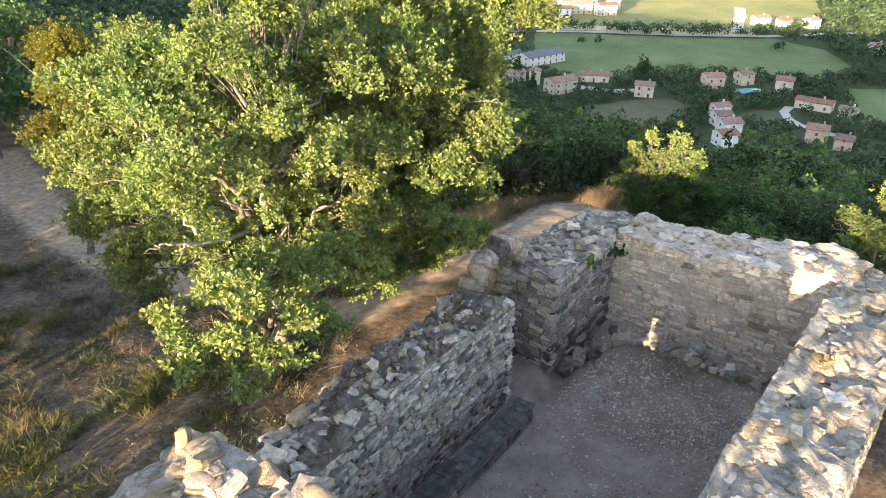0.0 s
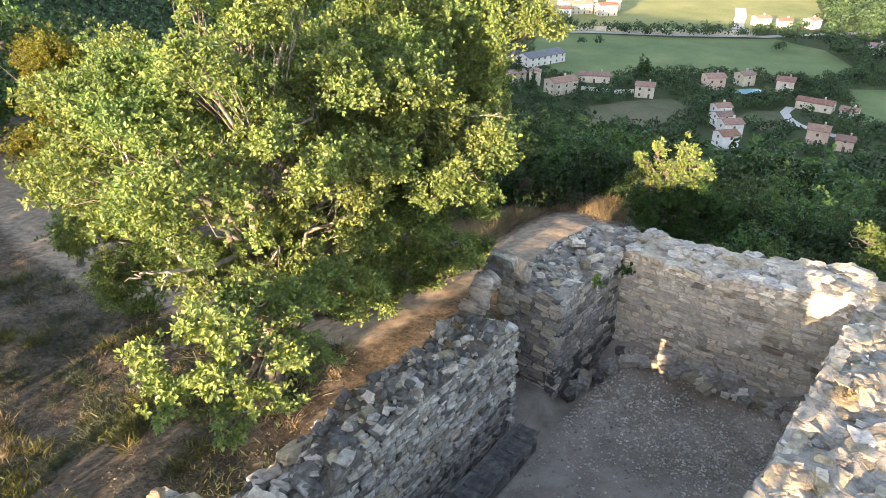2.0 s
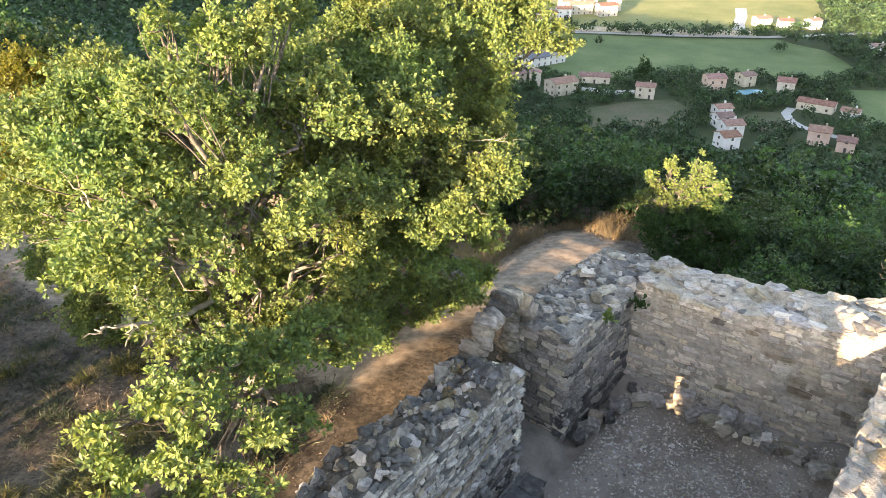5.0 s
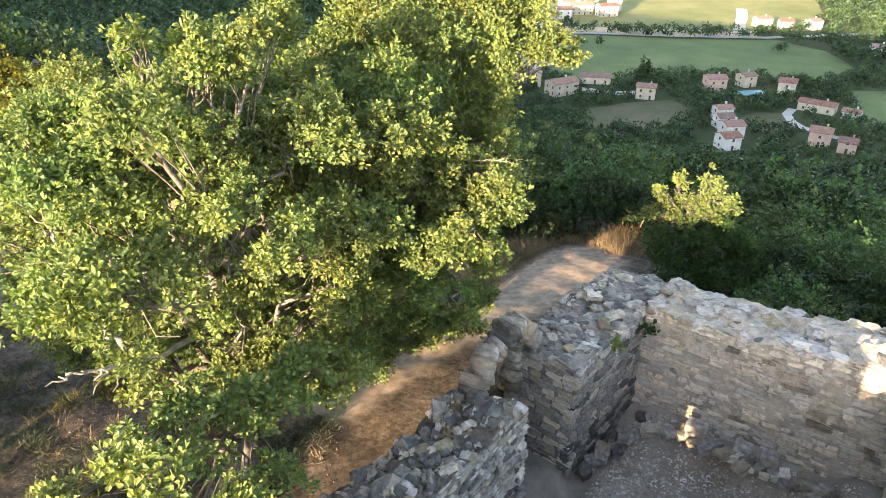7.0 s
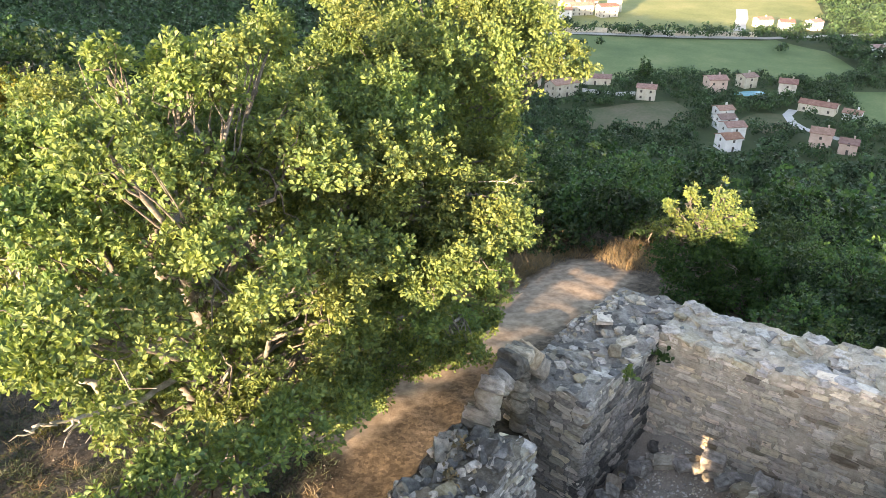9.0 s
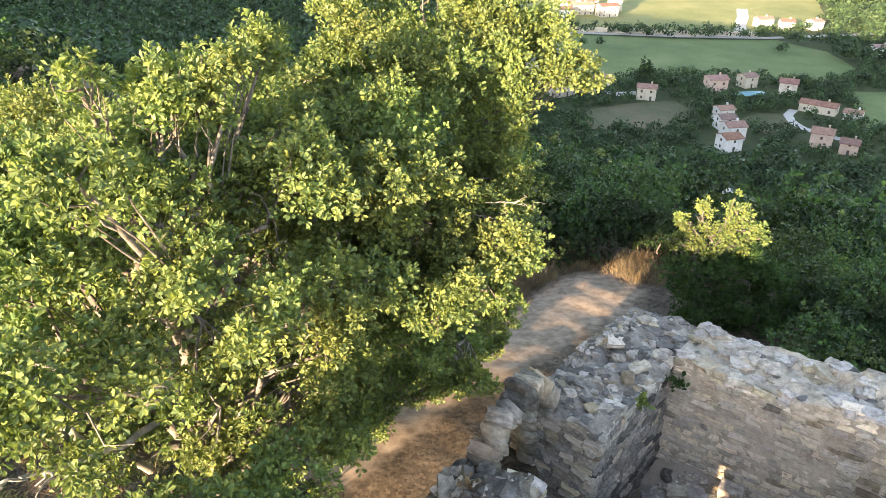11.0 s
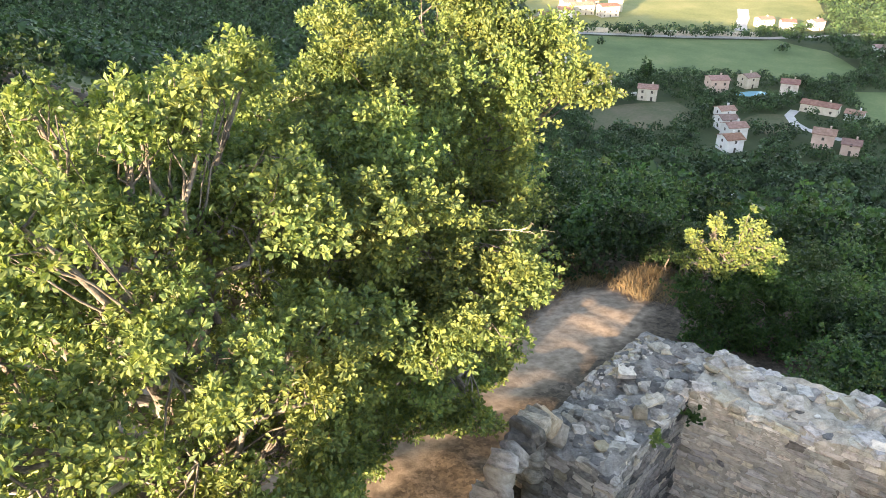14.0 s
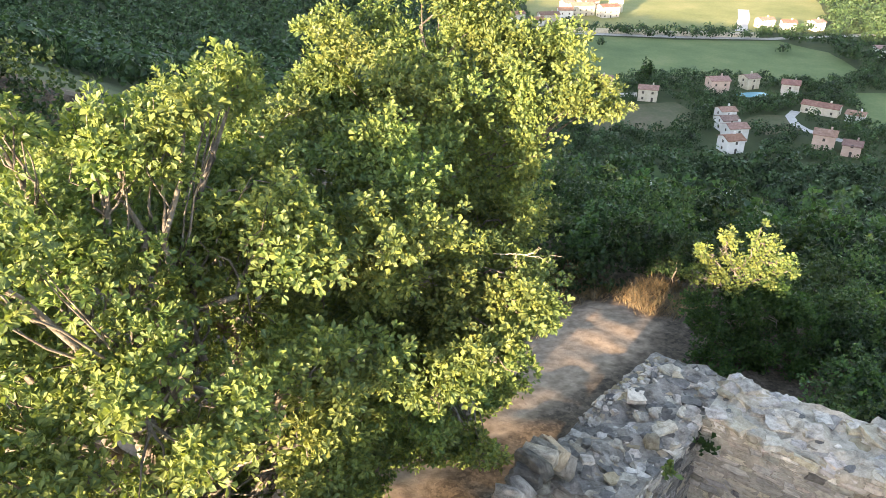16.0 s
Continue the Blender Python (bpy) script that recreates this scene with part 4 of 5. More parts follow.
# thicket close behind the ruin's far wall
for u in np.arange(5.5, 10.4, 0.95):
    for w in np.arange(-11.5, -1.2, 0.95):
        du, dw = u + wood.uniform(-0.35, 0.35), w + wood.uniform(-0.35, 0.35)
        x, y = 1.2 + 0.6 * du - 0.8 * dw, 11.2 + 0.8 * du + 0.6 * dw
        size = min(float(highest(x, y) - land(x, y)) / 3.7, wood.uniform(0.5, 0.95))
        if size > 0.15 and trail_weight(np.array(x), np.array(y)) > 1.5 and not (4.6 < x < 7.4 and 17.4 < y < 19.6):
            scrub_tree(x, y, size, int(wood.integers(8)), wood.uniform(0, 6.3), -0.5 * size)

# dark trees that close the view beyond the trail
for x, y, s in ((-13.2, 25.0, 0.8), (-15.2, 27.0, 0.9), (-11.6, 24.4, 0.7), (-17.5, 27.5, 1.0), (-13.5, 28.0, 0.9), (-18.5, 30.5, 1.0), (-10.4, 23.4, 0.6), (-16.0, 31.5, 1.0), (-9.2, 22.6, 0.6), (-11.0, 27.0, 0.8), (-9.5, 26.0, 0.7), (-12.5, 30.0, 0.9),
                (-20.5, 29.5, 1.1), (-22.5, 32.5, 1.2), (-20.0, 34.0, 1.1), (-24.5, 35.5, 1.2), (-26.0, 32.0, 1.2), (-28.0, 38.0, 1.2), (-23.0, 39.0, 1.2), (-30.5, 35.5, 1.2), (-17.5, 35.0, 1.1), (-26.5, 42.0, 1.2), (-32.0, 41.0, 1.2), (-20.5, 26.5, 1.0), (-23.5, 28.5, 1.1)):
    scrub_tree(x, y, s, int(wood.integers(8)), wood.uniform(0, 6.3))

# scrub added out of view behind, so that its shade falls over the open ground
for x, y, s in ((-11.5, 2.5, 1.2), (-14.5, 5.0, 1.45), (-11.3, 0.7, 1.05), (-17.5, 7.5, 1.6), (-20.5, 10.5, 1.6), (-12.4, -1.4, 1.3), (-12.8, 0.5, 1.2), (-23.5, 13.5, 1.3), (-2.4, -1.6, 0.95), (-1.7, -3.2, 1.24), (-16.0, 4.2, 1.5), (-19.0, 6.5, 1.6), (-22.0, 8.5, 1.3), (-25.0, 10.5, 1.3), (-18.0, 3.5, 1.3), (-21.0, 5.5, 1.3),
                (3.0, -3.2, 1.2), (4.4, -4.0, 1.3), (5.8, -4.8, 1.4), (7.4, -5.6, 1.4), (-21.5, 9.4, 1.5), (-24.0, 12.0, 1.5), (-18.4, 8.8, 1.3), (-26.0, 13.2, 1.5), (-16.2, 6.2, 1.25), (-22.6, 11.2, 1.5),
                (-24.0, 8.6, 1.9), (-26.5, 11.0, 1.9), (-28.5, 13.0, 1.9), (-30.5, 15.2, 1.9), (-27.5, 8.6, 1.9), (-31.0, 12.0, 1.9), (-33.5, 16.0, 1.9), (-36.0, 18.5, 1.9), (-13.2, 6.4, 1.2), (-15.2, 8.6, 1.2), (-21.5, 7.0, 1.8), (-34.0, 12.5, 1.9), (-38.5, 17.0, 1.9)):
    scrub_tree(x, y, s, int(wood.integers(8)), wood.uniform(0, 6.3))


def wood_mesh(name, spots, sizes, rng, cards=46, spread=1.0, mat=None):
    """Far trees: a heap of leafy tufts each, joined."""
    n = len(spots)
    d = unit(rng.normal(size=(n, cards, 3)))
    d[..., 2] = np.abs(d[..., 2]) * 1.1 - 0.25
    lump = 1 + 0.3 * np.sin(d[..., 0] * 4 + spots[:, None, 0]) * np.sin(d[..., 1] * 5 + spots[:, None, 1])
    c = spots[:, None] + d * lump[..., None] * (sizes[:, None, None] * np.array([0.5, 0.5, 0.55])) * rng.uniform(0.75, 1.05, (n, cards, 1))
    c[..., 2] += sizes[:, None] * 0.5
    base = c.reshape(-1, 3)
    nor = unit(d.reshape(-1, 3) + rng.normal(0, 0.28, (n * cards, 3)))
    way = unit(np.cross(nor, rng.normal(size=(n * cards, 3))))
    sz = np.repeat(sizes, cards) * 0.36 * rng.uniform(0.6, 1.2, n * cards) * spread
    v, q = leaves(base - way * sz[:, None] * 0.5, way, nor, sz, True)
    return mesh_np(name, v, q, mat=mat or WOOD_LEAF)


CLEAR = []  # (x0, y0, x1, y1): open ground in the valley


# ---- the valley ----
VALLEY = -90.0


def sheet(name, corners, mat, label, category, lift=0.25, seed=0):
    """A field or lane laid on the valley floor, with an uneven rim."""
    rng = np.random.default_rng(seed)
    pts = []
    for (x0, y0), (x1, y1) in zip(corners, corners[1:] + corners[:1]):
        n = max(2, int(math.hypot(x1 - x0, y1 - y0) / 9))
        for i in range(n):
            pts.append((x0 + (x1 - x0) * i / n + rng.normal(0, 0.6), y0 + (y1 - y0) * i / n + rng.normal(0, 0.6), VALLEY + lift))
    bm = bmesh.new()
    bm.faces.new([bm.verts.new(p) for p in pts])
    bmesh.ops.triangulate(bm, faces=bm.faces)
    bmesh.ops.recalc_face_normals(bm, faces=bm.faces)
    me = bpy.data.meshes.new(name)
    bm.to_mesh(me)
    bm.free()
    me.materials.append(mat)
    return tagged(new(name, me), label, category, kind="structure")


FIELDS = [
    ("field", [(48, 395), (75, 372), (112, 388), (150, 384), (190, 372), (222, 392), (226, 440), (208, 470), (150, 474), (95, 486), (60, 488)], MEADOW, "wide green meadow in shade", 0.2),
    ("field", [(100, 505), (150, 492), (240, 500), (272, 540), (300, 620), (330, 760), (80, 760), (60, 560)], STUBBLE, "sunlit yellow-green hay meadow", 0.2),
    ("field", [(62, 300), (88, 298), (112, 318), (108, 340), (84, 336), (64, 326)], FALLOW, "fallow garden plot in the village", 0.2),
    ("field", [(132, 292), (150, 300), (152, 318), (140, 322), (128, 312)], FALLOW, "brown fallow plot between houses", 0.2),
    ("field", [(178, 300), (260, 290), (300, 350), (196, 356)], MEADOW, "green meadow beyond the village", 0.2),
]
for i, (name, corners, mat, label, lift) in enumerate(FIELDS):
    sheet(name, corners, mat, label, "field", lift, 60 + i)


def box(w, d, h, z0=0.0):
    bm = bmesh.new()
    bmesh.ops.create_cube(bm, size=1)
    bmesh.ops.scale(bm, vec=(w, d, h), verts=bm.verts)
    bmesh.ops.translate(bm, vec=(0, 0, z0 + h / 2), verts=bm.verts)
    return bm


def bm_mesh(name, bm, mat):
    me = bpy.data.meshes.new(name)
    bm.to_mesh(me)
    bm.free()
    me.materials.append(mat)
    return me


def house(x, y, turn, w, d, h, label, wall=None, roof=None, z=VALLEY, pitch=0.32, windows=True, chimney=True, group="village houses"):
    """Rendered walls with gables, a tiled saddle roof with eaves, chimney, windows and a door."""
    root = thing("house", Matrix.LocRotScale((x, y, z), Euler((0, 0, radians(turn))), None), label, "house", group)
    wall, roof = wall or RENDER_WALL, roof or ROOF
    rise = d / 2 * pitch
    bm = bmesh.new()
    prof = [(-d / 2, 0), (d / 2, 0), (d / 2, h), (0, h + rise), (-d / 2, h)]
    a = [bm.verts.new((-w / 2, py, pz)) for py, pz in prof]
    b = [bm.verts.new((w / 2, py, pz)) for py, pz in prof]
    bm.faces.new(a[::-1])
    bm.faces.new(b)
    for i in range(5):
        bm.faces.new((a[i], a[(i + 1) % 5], b[(i + 1) % 5], b[i]))
    bmesh.ops.recalc_face_normals(bm, faces=bm.faces)
    part("wall", bm_mesh("wall", bm, wall), root)
    bm = bmesh.new()
    o, th = 0.45, 0.22
    prof = [(-d / 2 - o, h - o * pitch + 0.05), (0, h + rise + 0.05), (d / 2 + o, h - o * pitch + 0.05), (d / 2 + o, h - o * pitch + th + 0.05), (0, h + rise + th + 0.05), (-d / 2 - o, h - o * pitch + th + 0.05)]
    a = [bm.verts.new((-w / 2 - o, py, pz)) for py, pz in prof]
    b = [bm.verts.new((w / 2 + o, py, pz)) for py, pz in prof]
    bm.faces.new(a[::-1])
    bm.faces.new(b)
    for i in range(6):
        bm.faces.new((a[i], a[(i + 1) % 6], b[(i + 1) % 6], b[i]))
    bmesh.ops.recalc_face_normals(bm, faces=bm.faces)
    rf = part("roof", bm_mesh("roof", bm, roof), root)
    if chimney:
        part("chimney", bm_mesh("chimney", box(0.7, 0.7, 1.5), wall), rf, m=Matrix.Translation((w * 0.22, d * 0.12, h + rise * 0.6)))
    if windows:
        for side, half, span in (("y", d / 2, w), ("x", w / 2, d)):
            n = max(1, int(span / 4.2))
            for i in range(n):
                c = (i - (n - 1) / 2) * span / n
                for lv in range(2 if h > 4.2 else 1):
                    zz = 0.9 + 2.7 * lv
                    for sg in (-1, 1):
                        door = lv == 0 and i == n // 2 and side == "y" and sg < 0
                        bm = box(0.95 if side == "y" else 0.1, 0.1 if side == "y" else 0.95, 2.0 if door else 1.15)
                        p = (c, sg * half, 0.0 if door else zz) if side == "y" else (sg * half, c, zz)
                        part("door" if door else "window", bm_mesh("pane", bm, GLASS_DARK), root, m=Matrix.Translation(p))
    return root


HOUSES = [  # x, y, turn, width, depth, height, kind
    (133, 359, 4, 12.5, 9, 5.6, "pink"), (151, 366, 20, 10, 8, 5.0, "cream"), (166, 353, -25, 11, 9, 5.4, "cream"),
    (168, 324, -38, 18, 8, 3.4, "cream"), (178, 313, -38, 10, 7, 3.0, "white"), (149, 280, -30, 11, 9, 5.4, "pink"), (156, 272, -30, 9, 8, 4.0, "pink"),
    (121, 312, 10, 9.5, 7, 5.0, "white"), (118, 301, 8, 9.5, 8, 4.6, "white"), (117, 289, 8, 11, 8, 5.2, "white"), (111, 276, 14, 10, 8, 4.8, "white"),
    (57, 352, 28, 16, 10, 5.6, "cream"), (46, 366, 80, 7, 6, 6.2, "cream"), (77, 372, -12, 18, 8, 3.2, "cream"), (96, 345, -18, 12, 8, 5.2, "cream"), (37, 372, 20, 12, 7, 4.4, "cream"),
    (216, 514, 10, 14, 9, 5.0, "white"), (228, 505, -10, 12, 9, 5.0, "white"), (247, 506, 20, 11, 9, 5.0, "white"), (252, 432, -15, 12, 8, 4.5, "white"),
    (100, 560, 10, 20, 11, 6.5, "cream"), (118, 552, 16, 16, 10, 7.0, "cream"), (86, 545, 0, 14, 10, 6.0, "white"), (72, 528, 12, 16, 9, 6.0, "cream"), (62, 512, 5, 13, 9, 5.5, "white"),
    (108, 580, 30, 18, 10, 6.0, "cream"), (128, 574, -8, 14, 10, 9.0, "cream"), (92, 575, 20, 12, 9, 6.0, "white"), (50, 530, 25, 14, 9, 6.0, "cream"),
]
LABELS = {"pink": "pink rendered house with red tiled roof", "cream": "cream rendered house with red tiled roof", "white": "whitewashed house with red tiled roof"}
RENDER_PINK = material("pink_render", [(0.46, 0.34, 0.28), (0.58, 0.45, 0.38)], 0.4, 5, 0.9, 0.1)
for x, y, turn, w, d, h, kind in HOUSES:
    house(x, y, turn, w * (0.72 if w < 15 else 0.85), d * 0.92, h * 1.08, LABELS[kind], {"pink": RENDER_PINK, "cream": RENDER_WALL, "white": RENDER_WHITE}[kind])
house(54, 410, 35, 26, 12, 5.0, "long farm shed with grey sheet roof", RENDER_WHITE, ROOF_GREY, chimney=False, group="farm sheds")
house(36, 412, 20, 14, 9, 4.5, "farm shed with grey sheet roof", RENDER_WHITE, ROOF_GREY, chimney=False, group="farm sheds")

# woods on the slope and in the valley
CLEAR += [(155, 322, 6), (151, 312, 6), (151, 302, 6), (155, 294, 6), (148, 352, 9), (75, 352, 6), (85, 348, 6), (66, 222, 12), (92, 222, 12), (66, 214, 10), (92, 214, 10), (133, 359, 9), (151, 366, 9), (166, 353, 10), (170, 321, 13), (150, 278, 12), (120, 306, 10), (115, 285, 13), (110, 272, 9), (57, 352, 13), (46, 366, 8), (77, 372, 11), (96, 345, 10), (37, 372, 9), (54, 410, 17), (36, 412, 11),
          (222, 510, 16), (247, 506, 9), (252, 432, 9), (100, 560, 40), (62, 520, 22)]
FIELD_SHAPES = [c for _, c, _, _, _ in FIELDS]


def in_shape(x, y, shape):
    odd = np.zeros(x.shape, bool)
    for (x0, y0), (x1, y1) in zip(shape, shape[1:] + shape[:1]):
        cross = ((y0 > y) != (y1 > y)) & (x < (x1 - x0) * (y - y0) / (y1 - y0 + 1e-9) + x0)
        odd ^= cross
    return odd


frng = np.random.default_rng(77)


def scatter(count, y0, y1, least, west):
    """Tree places on the slope and valley, clear of fields and houses."""
    y = y0 + (y1 - y0) * frng.random(count) ** 0.75
    x = frng.uniform(west, 0.70, count) * y
    keep = 0.6 * x + 0.8 * y > least
    for shape in FIELD_SHAPES:
        keep &= ~in_shape(x, y, shape)
    for cx, cy, r in CLEAR:
        keep &= (x - cx) ** 2 + (y - cy) ** 2 > r * r
    village = in_shape(x, y, [(20, 330), (60, 285), (110, 255), (200, 260), (215, 380), (120, 395), (30, 430)])
    keep &= ~(village & (frng.random(count) < 0.3))
    x, y = x[keep], y[keep]
    return np.stack([x, y, land(x, y)], -1)


for name, count, y0, y1, least, cards, spread, lo, hi, label in (
        ("slope_wood", 950, 28, 110, 35, 110, 0.56, 3.0, 6.0, "dark green oak wood on the slope"),
        ("slope_wood", 2600, 100, 250, 36, 60, 0.64, 3.5, 6.5, "dark green oak wood lower on the slope"),
        ("valley_wood", 3600, 240, 430, 36, 58, 0.55, 4.5, 10.5, "dark green woods and hedges in the valley"),
        ("valley_wood", 3000, 420, 560, 36, 34, 0.66, 4.0, 8.0, "dark green hedges and woods beyond the meadow"),
        ("valley_wood", 4600, 550, 760, 36, 20, 0.9, 5.0, 9.5, "dark green far woods across the valley")):
    spots = scatter(count, y0, y1, least, -0.3 if y1 < 300 else -0.72)
    tall = np.minimum(frng.uniform(lo, hi, len(spots)), (highest(spots[:, 0], spots[:, 1]) - spots[:, 2]) / 1.1 if y1 < 300 else 99)
    tall = np.where((spots[:, 0] > 15) & (spots[:, 1] > 255) & (spots[:, 1] < 405), tall * 0.62, tall)
    west = (spots[:, 0] < 12) & (spots[:, 1] > 240)
    tall = np.where(west, np.where(frng.random(len(spots)) < 0.5, tall * 1.55, 0), tall)
    spots, tall = spots[tall > 1.0], tall[tall > 1.0]
    tagged(new(name, wood_mesh(name, spots, tall, frng, cards, spread)), label, "woodland", kind="stuff")

# hedge trees round the village gardens
n = 2600
hx, hy = frng.uniform(15, 235, n), frng.uniform(262, 400, n)
ok = np.ones(n, bool)
for shape in FIELD_SHAPES:
    ok &= ~in_shape(hx, hy, shape)
for cx, cy, r in CLEAR:
    ok &= (hx - cx) ** 2 + (hy - cy) ** 2 > (r * 0.95) ** 2
hx, hy = hx[ok], hy[ok]
spots = np.stack([hx, hy, land(hx, hy)], -1)
tagged(new("garden_hedges", wood_mesh("garden_hedges", spots, frng.uniform(1.6, 5.2, len(spots)), frng, 40, 0.6, HEDGE_LEAF)), "garden hedges and small trees in the village", "hedge", kind="stuff")


def ribbon(name, line, width, mat, label, category):
    """A lane of even width along a line on the valley floor."""
    p = np.array(line, float)
    t = unit(np.gradient(p, axis=0))
    s = np.stack([-t[:, 1], t[:, 0]], -1) * width / 2
    v = np.concatenate([np.c_[p + s, np.full(len(p), VALLEY + 0.3)], np.c_[p - s, np.full(len(p), VALLEY + 0.3)]])
    k = len(p)
    q = [(i, i + k, i + 1 + k, i + 1) for i in range(k - 1)]
    return tagged(new(name, mesh_np(name, v, q, mat=mat)), label, category, kind="structure")


ribbon("lane", [(158, 326), (152, 318), (150, 308), (151, 300), (156, 292), (160, 286)], 4.0, LANE, "pale curved gravel lane between gardens", "lane")
ribbon("lane", [(196, 500), (203, 520), (214, 545), (226, 580)], 8.0, LANE, "pale farm track through the sunlit meadow", "lane")
ribbon("road", [(40, 494), (95, 492), (150, 482), (205, 477), (260, 486), (330, 500)], 6.0, LANE, "pale country road at the meadow's edge", "road")


def garden_wall(line, h, th, mat, label):
    root = thing("garden_wall", Matrix.Translation((*line[0], VALLEY)), label, "wall")
    for (x0, y0), (x1, y1) in zip(line, line[1:]):
        ln = math.hypot(x1 - x0, y1 - y0)
        m = Matrix.Translation(((x0 + x1) / 2 - line[0][0], (y0 + y1) / 2 - line[0][1], 0)) @ Matrix.Rotation(math.atan2(y1 - y0, x1 - x0), 4, "Z")
        part("wall_run", bm_mesh("wall_run", box(ln + th, th, h), mat), root, m=m)


garden_wall([(68, 356), (82, 349), (92, 350)], 1.8, 0.4, RENDER_WHITE, "long white garden wall before the houses")
garden_wall([(70, 500), (100, 497), (150, 487), (200, 482)], 3.0, 0.8, RENDER_WALL, "long sunlit retaining wall beside the road")
bm = bmesh.new()
bmesh.ops.create_circle(bm, cap_ends=True, segments=24, radius=1)
bmesh.ops.scale(bm, vec=(8.5, 4.0, 1), verts=bm.verts)
pool = tagged(new("swimming_pool", bm_mesh("swimming_pool", bm, POOL)), "pale blue swimming pool in a garden", "pool")
pool.matrix_world = Matrix.LocRotScale((148, 352, VALLEY + 0.35), Euler((0, 0, 0.3)), None)
for x, y, s in ((66, 222, 2.4), (92, 222, 2.2)):
    bm = bmesh.new()
    bmesh.ops.create_cone(bm, cap_ends=True, segments=4, radius1=1.3, radius2=0.15, depth=1.2)
    bmesh.ops.translate(bm, vec=(0, 0, 1.0), verts=bm.verts)
    tent = tagged(new("tent", bm_mesh("tent", bm, RENDER_WHITE)), "small white pavilion tent among trees", "tent")
    tent.matrix_world = Matrix.LocRotScale((x, y, float(land(x, y)) + 0.6), Euler((0, 0, 0.5)), (s, s, s))
for x, y, h in ((38, 372, 13), (100, 372, 12), (104, 376, 11), (44, 356, 9), (63, 340, 7)):
    z = float(land(x, y))
    root = thing("conifer", Matrix.Translation((x, y, z)), "dark conifer among the village houses", "tree", "village conifers")
    cl = [(0, 0, h * (0.15 + 0.8 * k), (1 - k) * h * 0.2 + 0.3, (1 - k) * h * 0.2 + 0.3, h * 0.14) for k in (0.0, 0.2, 0.4, 0.6, 0.8, 1.0)]
    part("crown", crown_mesh("crown", cl, SHRUB_LEAF, frng, per_m2=1.2, leaf=1.1, per_spray=3, simple=True, spray=1.0), root)
    v, q = tube([(0, 0, -0.5), (0, 0, h * 0.5), (0, 0, h * 0.9)], [0.25, 0.15, 0.05], 6)
    part("trunk", mesh_np("trunk", v, q, mat=BARK), root)
for x, y in ((95, 455), (84, 452), (196, 436), (200, 440), (130, 478)):
    spots = np.array([[x, y, VALLEY]])
    ob = thing("field_bush", Matrix.Identity(4), "lone round bush in the meadow", "bush", "meadow bushes")
    part("crown", wood_mesh("crown", spots, np.array([6.0]), frng, 60, 0.8), ob)


# ---- details of the ruin ----
def lay_stone(parent, u, w, z, size, yaw, mix, rng, tilt=0.1, name="stone"):
    m = Matrix.LocRotScale((u, w, z), Euler((rng.normal(0, tilt), rng.normal(0, tilt), yaw)), size)
    return part(name, pick_stone(rng, mix), parent, m=m)


drng = np.random.default_rng(90)
# half-fallen arch over the doorway
arch = thing("doorway_arch", ROOM, "ruined half arch of rounded stones over the doorway", "arch")
for k in range(14):
    f = k / 13
    ang = math.pi * (0.98 - 0.93 * f)
    u, z = 0.78 + 0.74 * math.cos(ang) + 0.06 * f, 2.30 + 0.78 * math.sin(ang) * (0.82 + 0.18 * f)
    m = Matrix.LocRotScale((u, 0.86 + drng.normal(0, 0.03), z + drng.normal(0, 0.015)), Euler((drng.normal(0, 0.15), math.pi / 2 - ang + drng.normal(0, 0.2), drng.normal(0, 0.2))),
                           (drng.uniform(0.22, 0.31), drng.uniform(0.42, 0.58), drng.uniform(0.24, 0.36)))
    part("voussoir", pick_stone(drng, (("round", 2), ("round_warm", 1.5), ("dark", 1), ("warm", 1))), arch, m=m)
for z in np.arange(0.3, 2.55, 0.21):
    lay_stone(arch, 1.40, 0.98, z, (0.26, 0.34, 0.215), 0, (("round_warm", 1), ("round", 2)), drng, 0.05, "jamb_stone")

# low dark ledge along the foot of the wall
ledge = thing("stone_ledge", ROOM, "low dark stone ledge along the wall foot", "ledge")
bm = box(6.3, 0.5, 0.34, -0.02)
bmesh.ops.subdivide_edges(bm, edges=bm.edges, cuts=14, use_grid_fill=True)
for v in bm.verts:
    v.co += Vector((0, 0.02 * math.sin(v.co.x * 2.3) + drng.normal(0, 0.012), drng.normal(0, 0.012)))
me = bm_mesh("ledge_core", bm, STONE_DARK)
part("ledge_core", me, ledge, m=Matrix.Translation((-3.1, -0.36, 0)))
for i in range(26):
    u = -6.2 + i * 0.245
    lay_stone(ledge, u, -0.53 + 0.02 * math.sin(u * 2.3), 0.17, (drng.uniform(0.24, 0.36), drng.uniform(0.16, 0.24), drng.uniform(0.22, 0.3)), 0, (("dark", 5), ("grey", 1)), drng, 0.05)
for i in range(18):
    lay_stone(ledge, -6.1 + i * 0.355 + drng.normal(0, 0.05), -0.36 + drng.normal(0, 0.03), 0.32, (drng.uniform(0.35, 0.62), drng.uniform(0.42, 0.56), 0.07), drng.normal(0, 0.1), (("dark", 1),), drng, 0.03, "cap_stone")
sill = thing("door_sill", ROOM, "worn stone sill in the doorway", "sill")
bm = box(1.42, 1.15, 0.2, 0.0)
bmesh.ops.bevel(bm, geom=bm.edges[:], offset=0.03, segments=2, affect="EDGES")
part("slab", bm_mesh("slab", bm, DUST), sill, m=Matrix.Translation((0.69, 0.42, 0.06)))

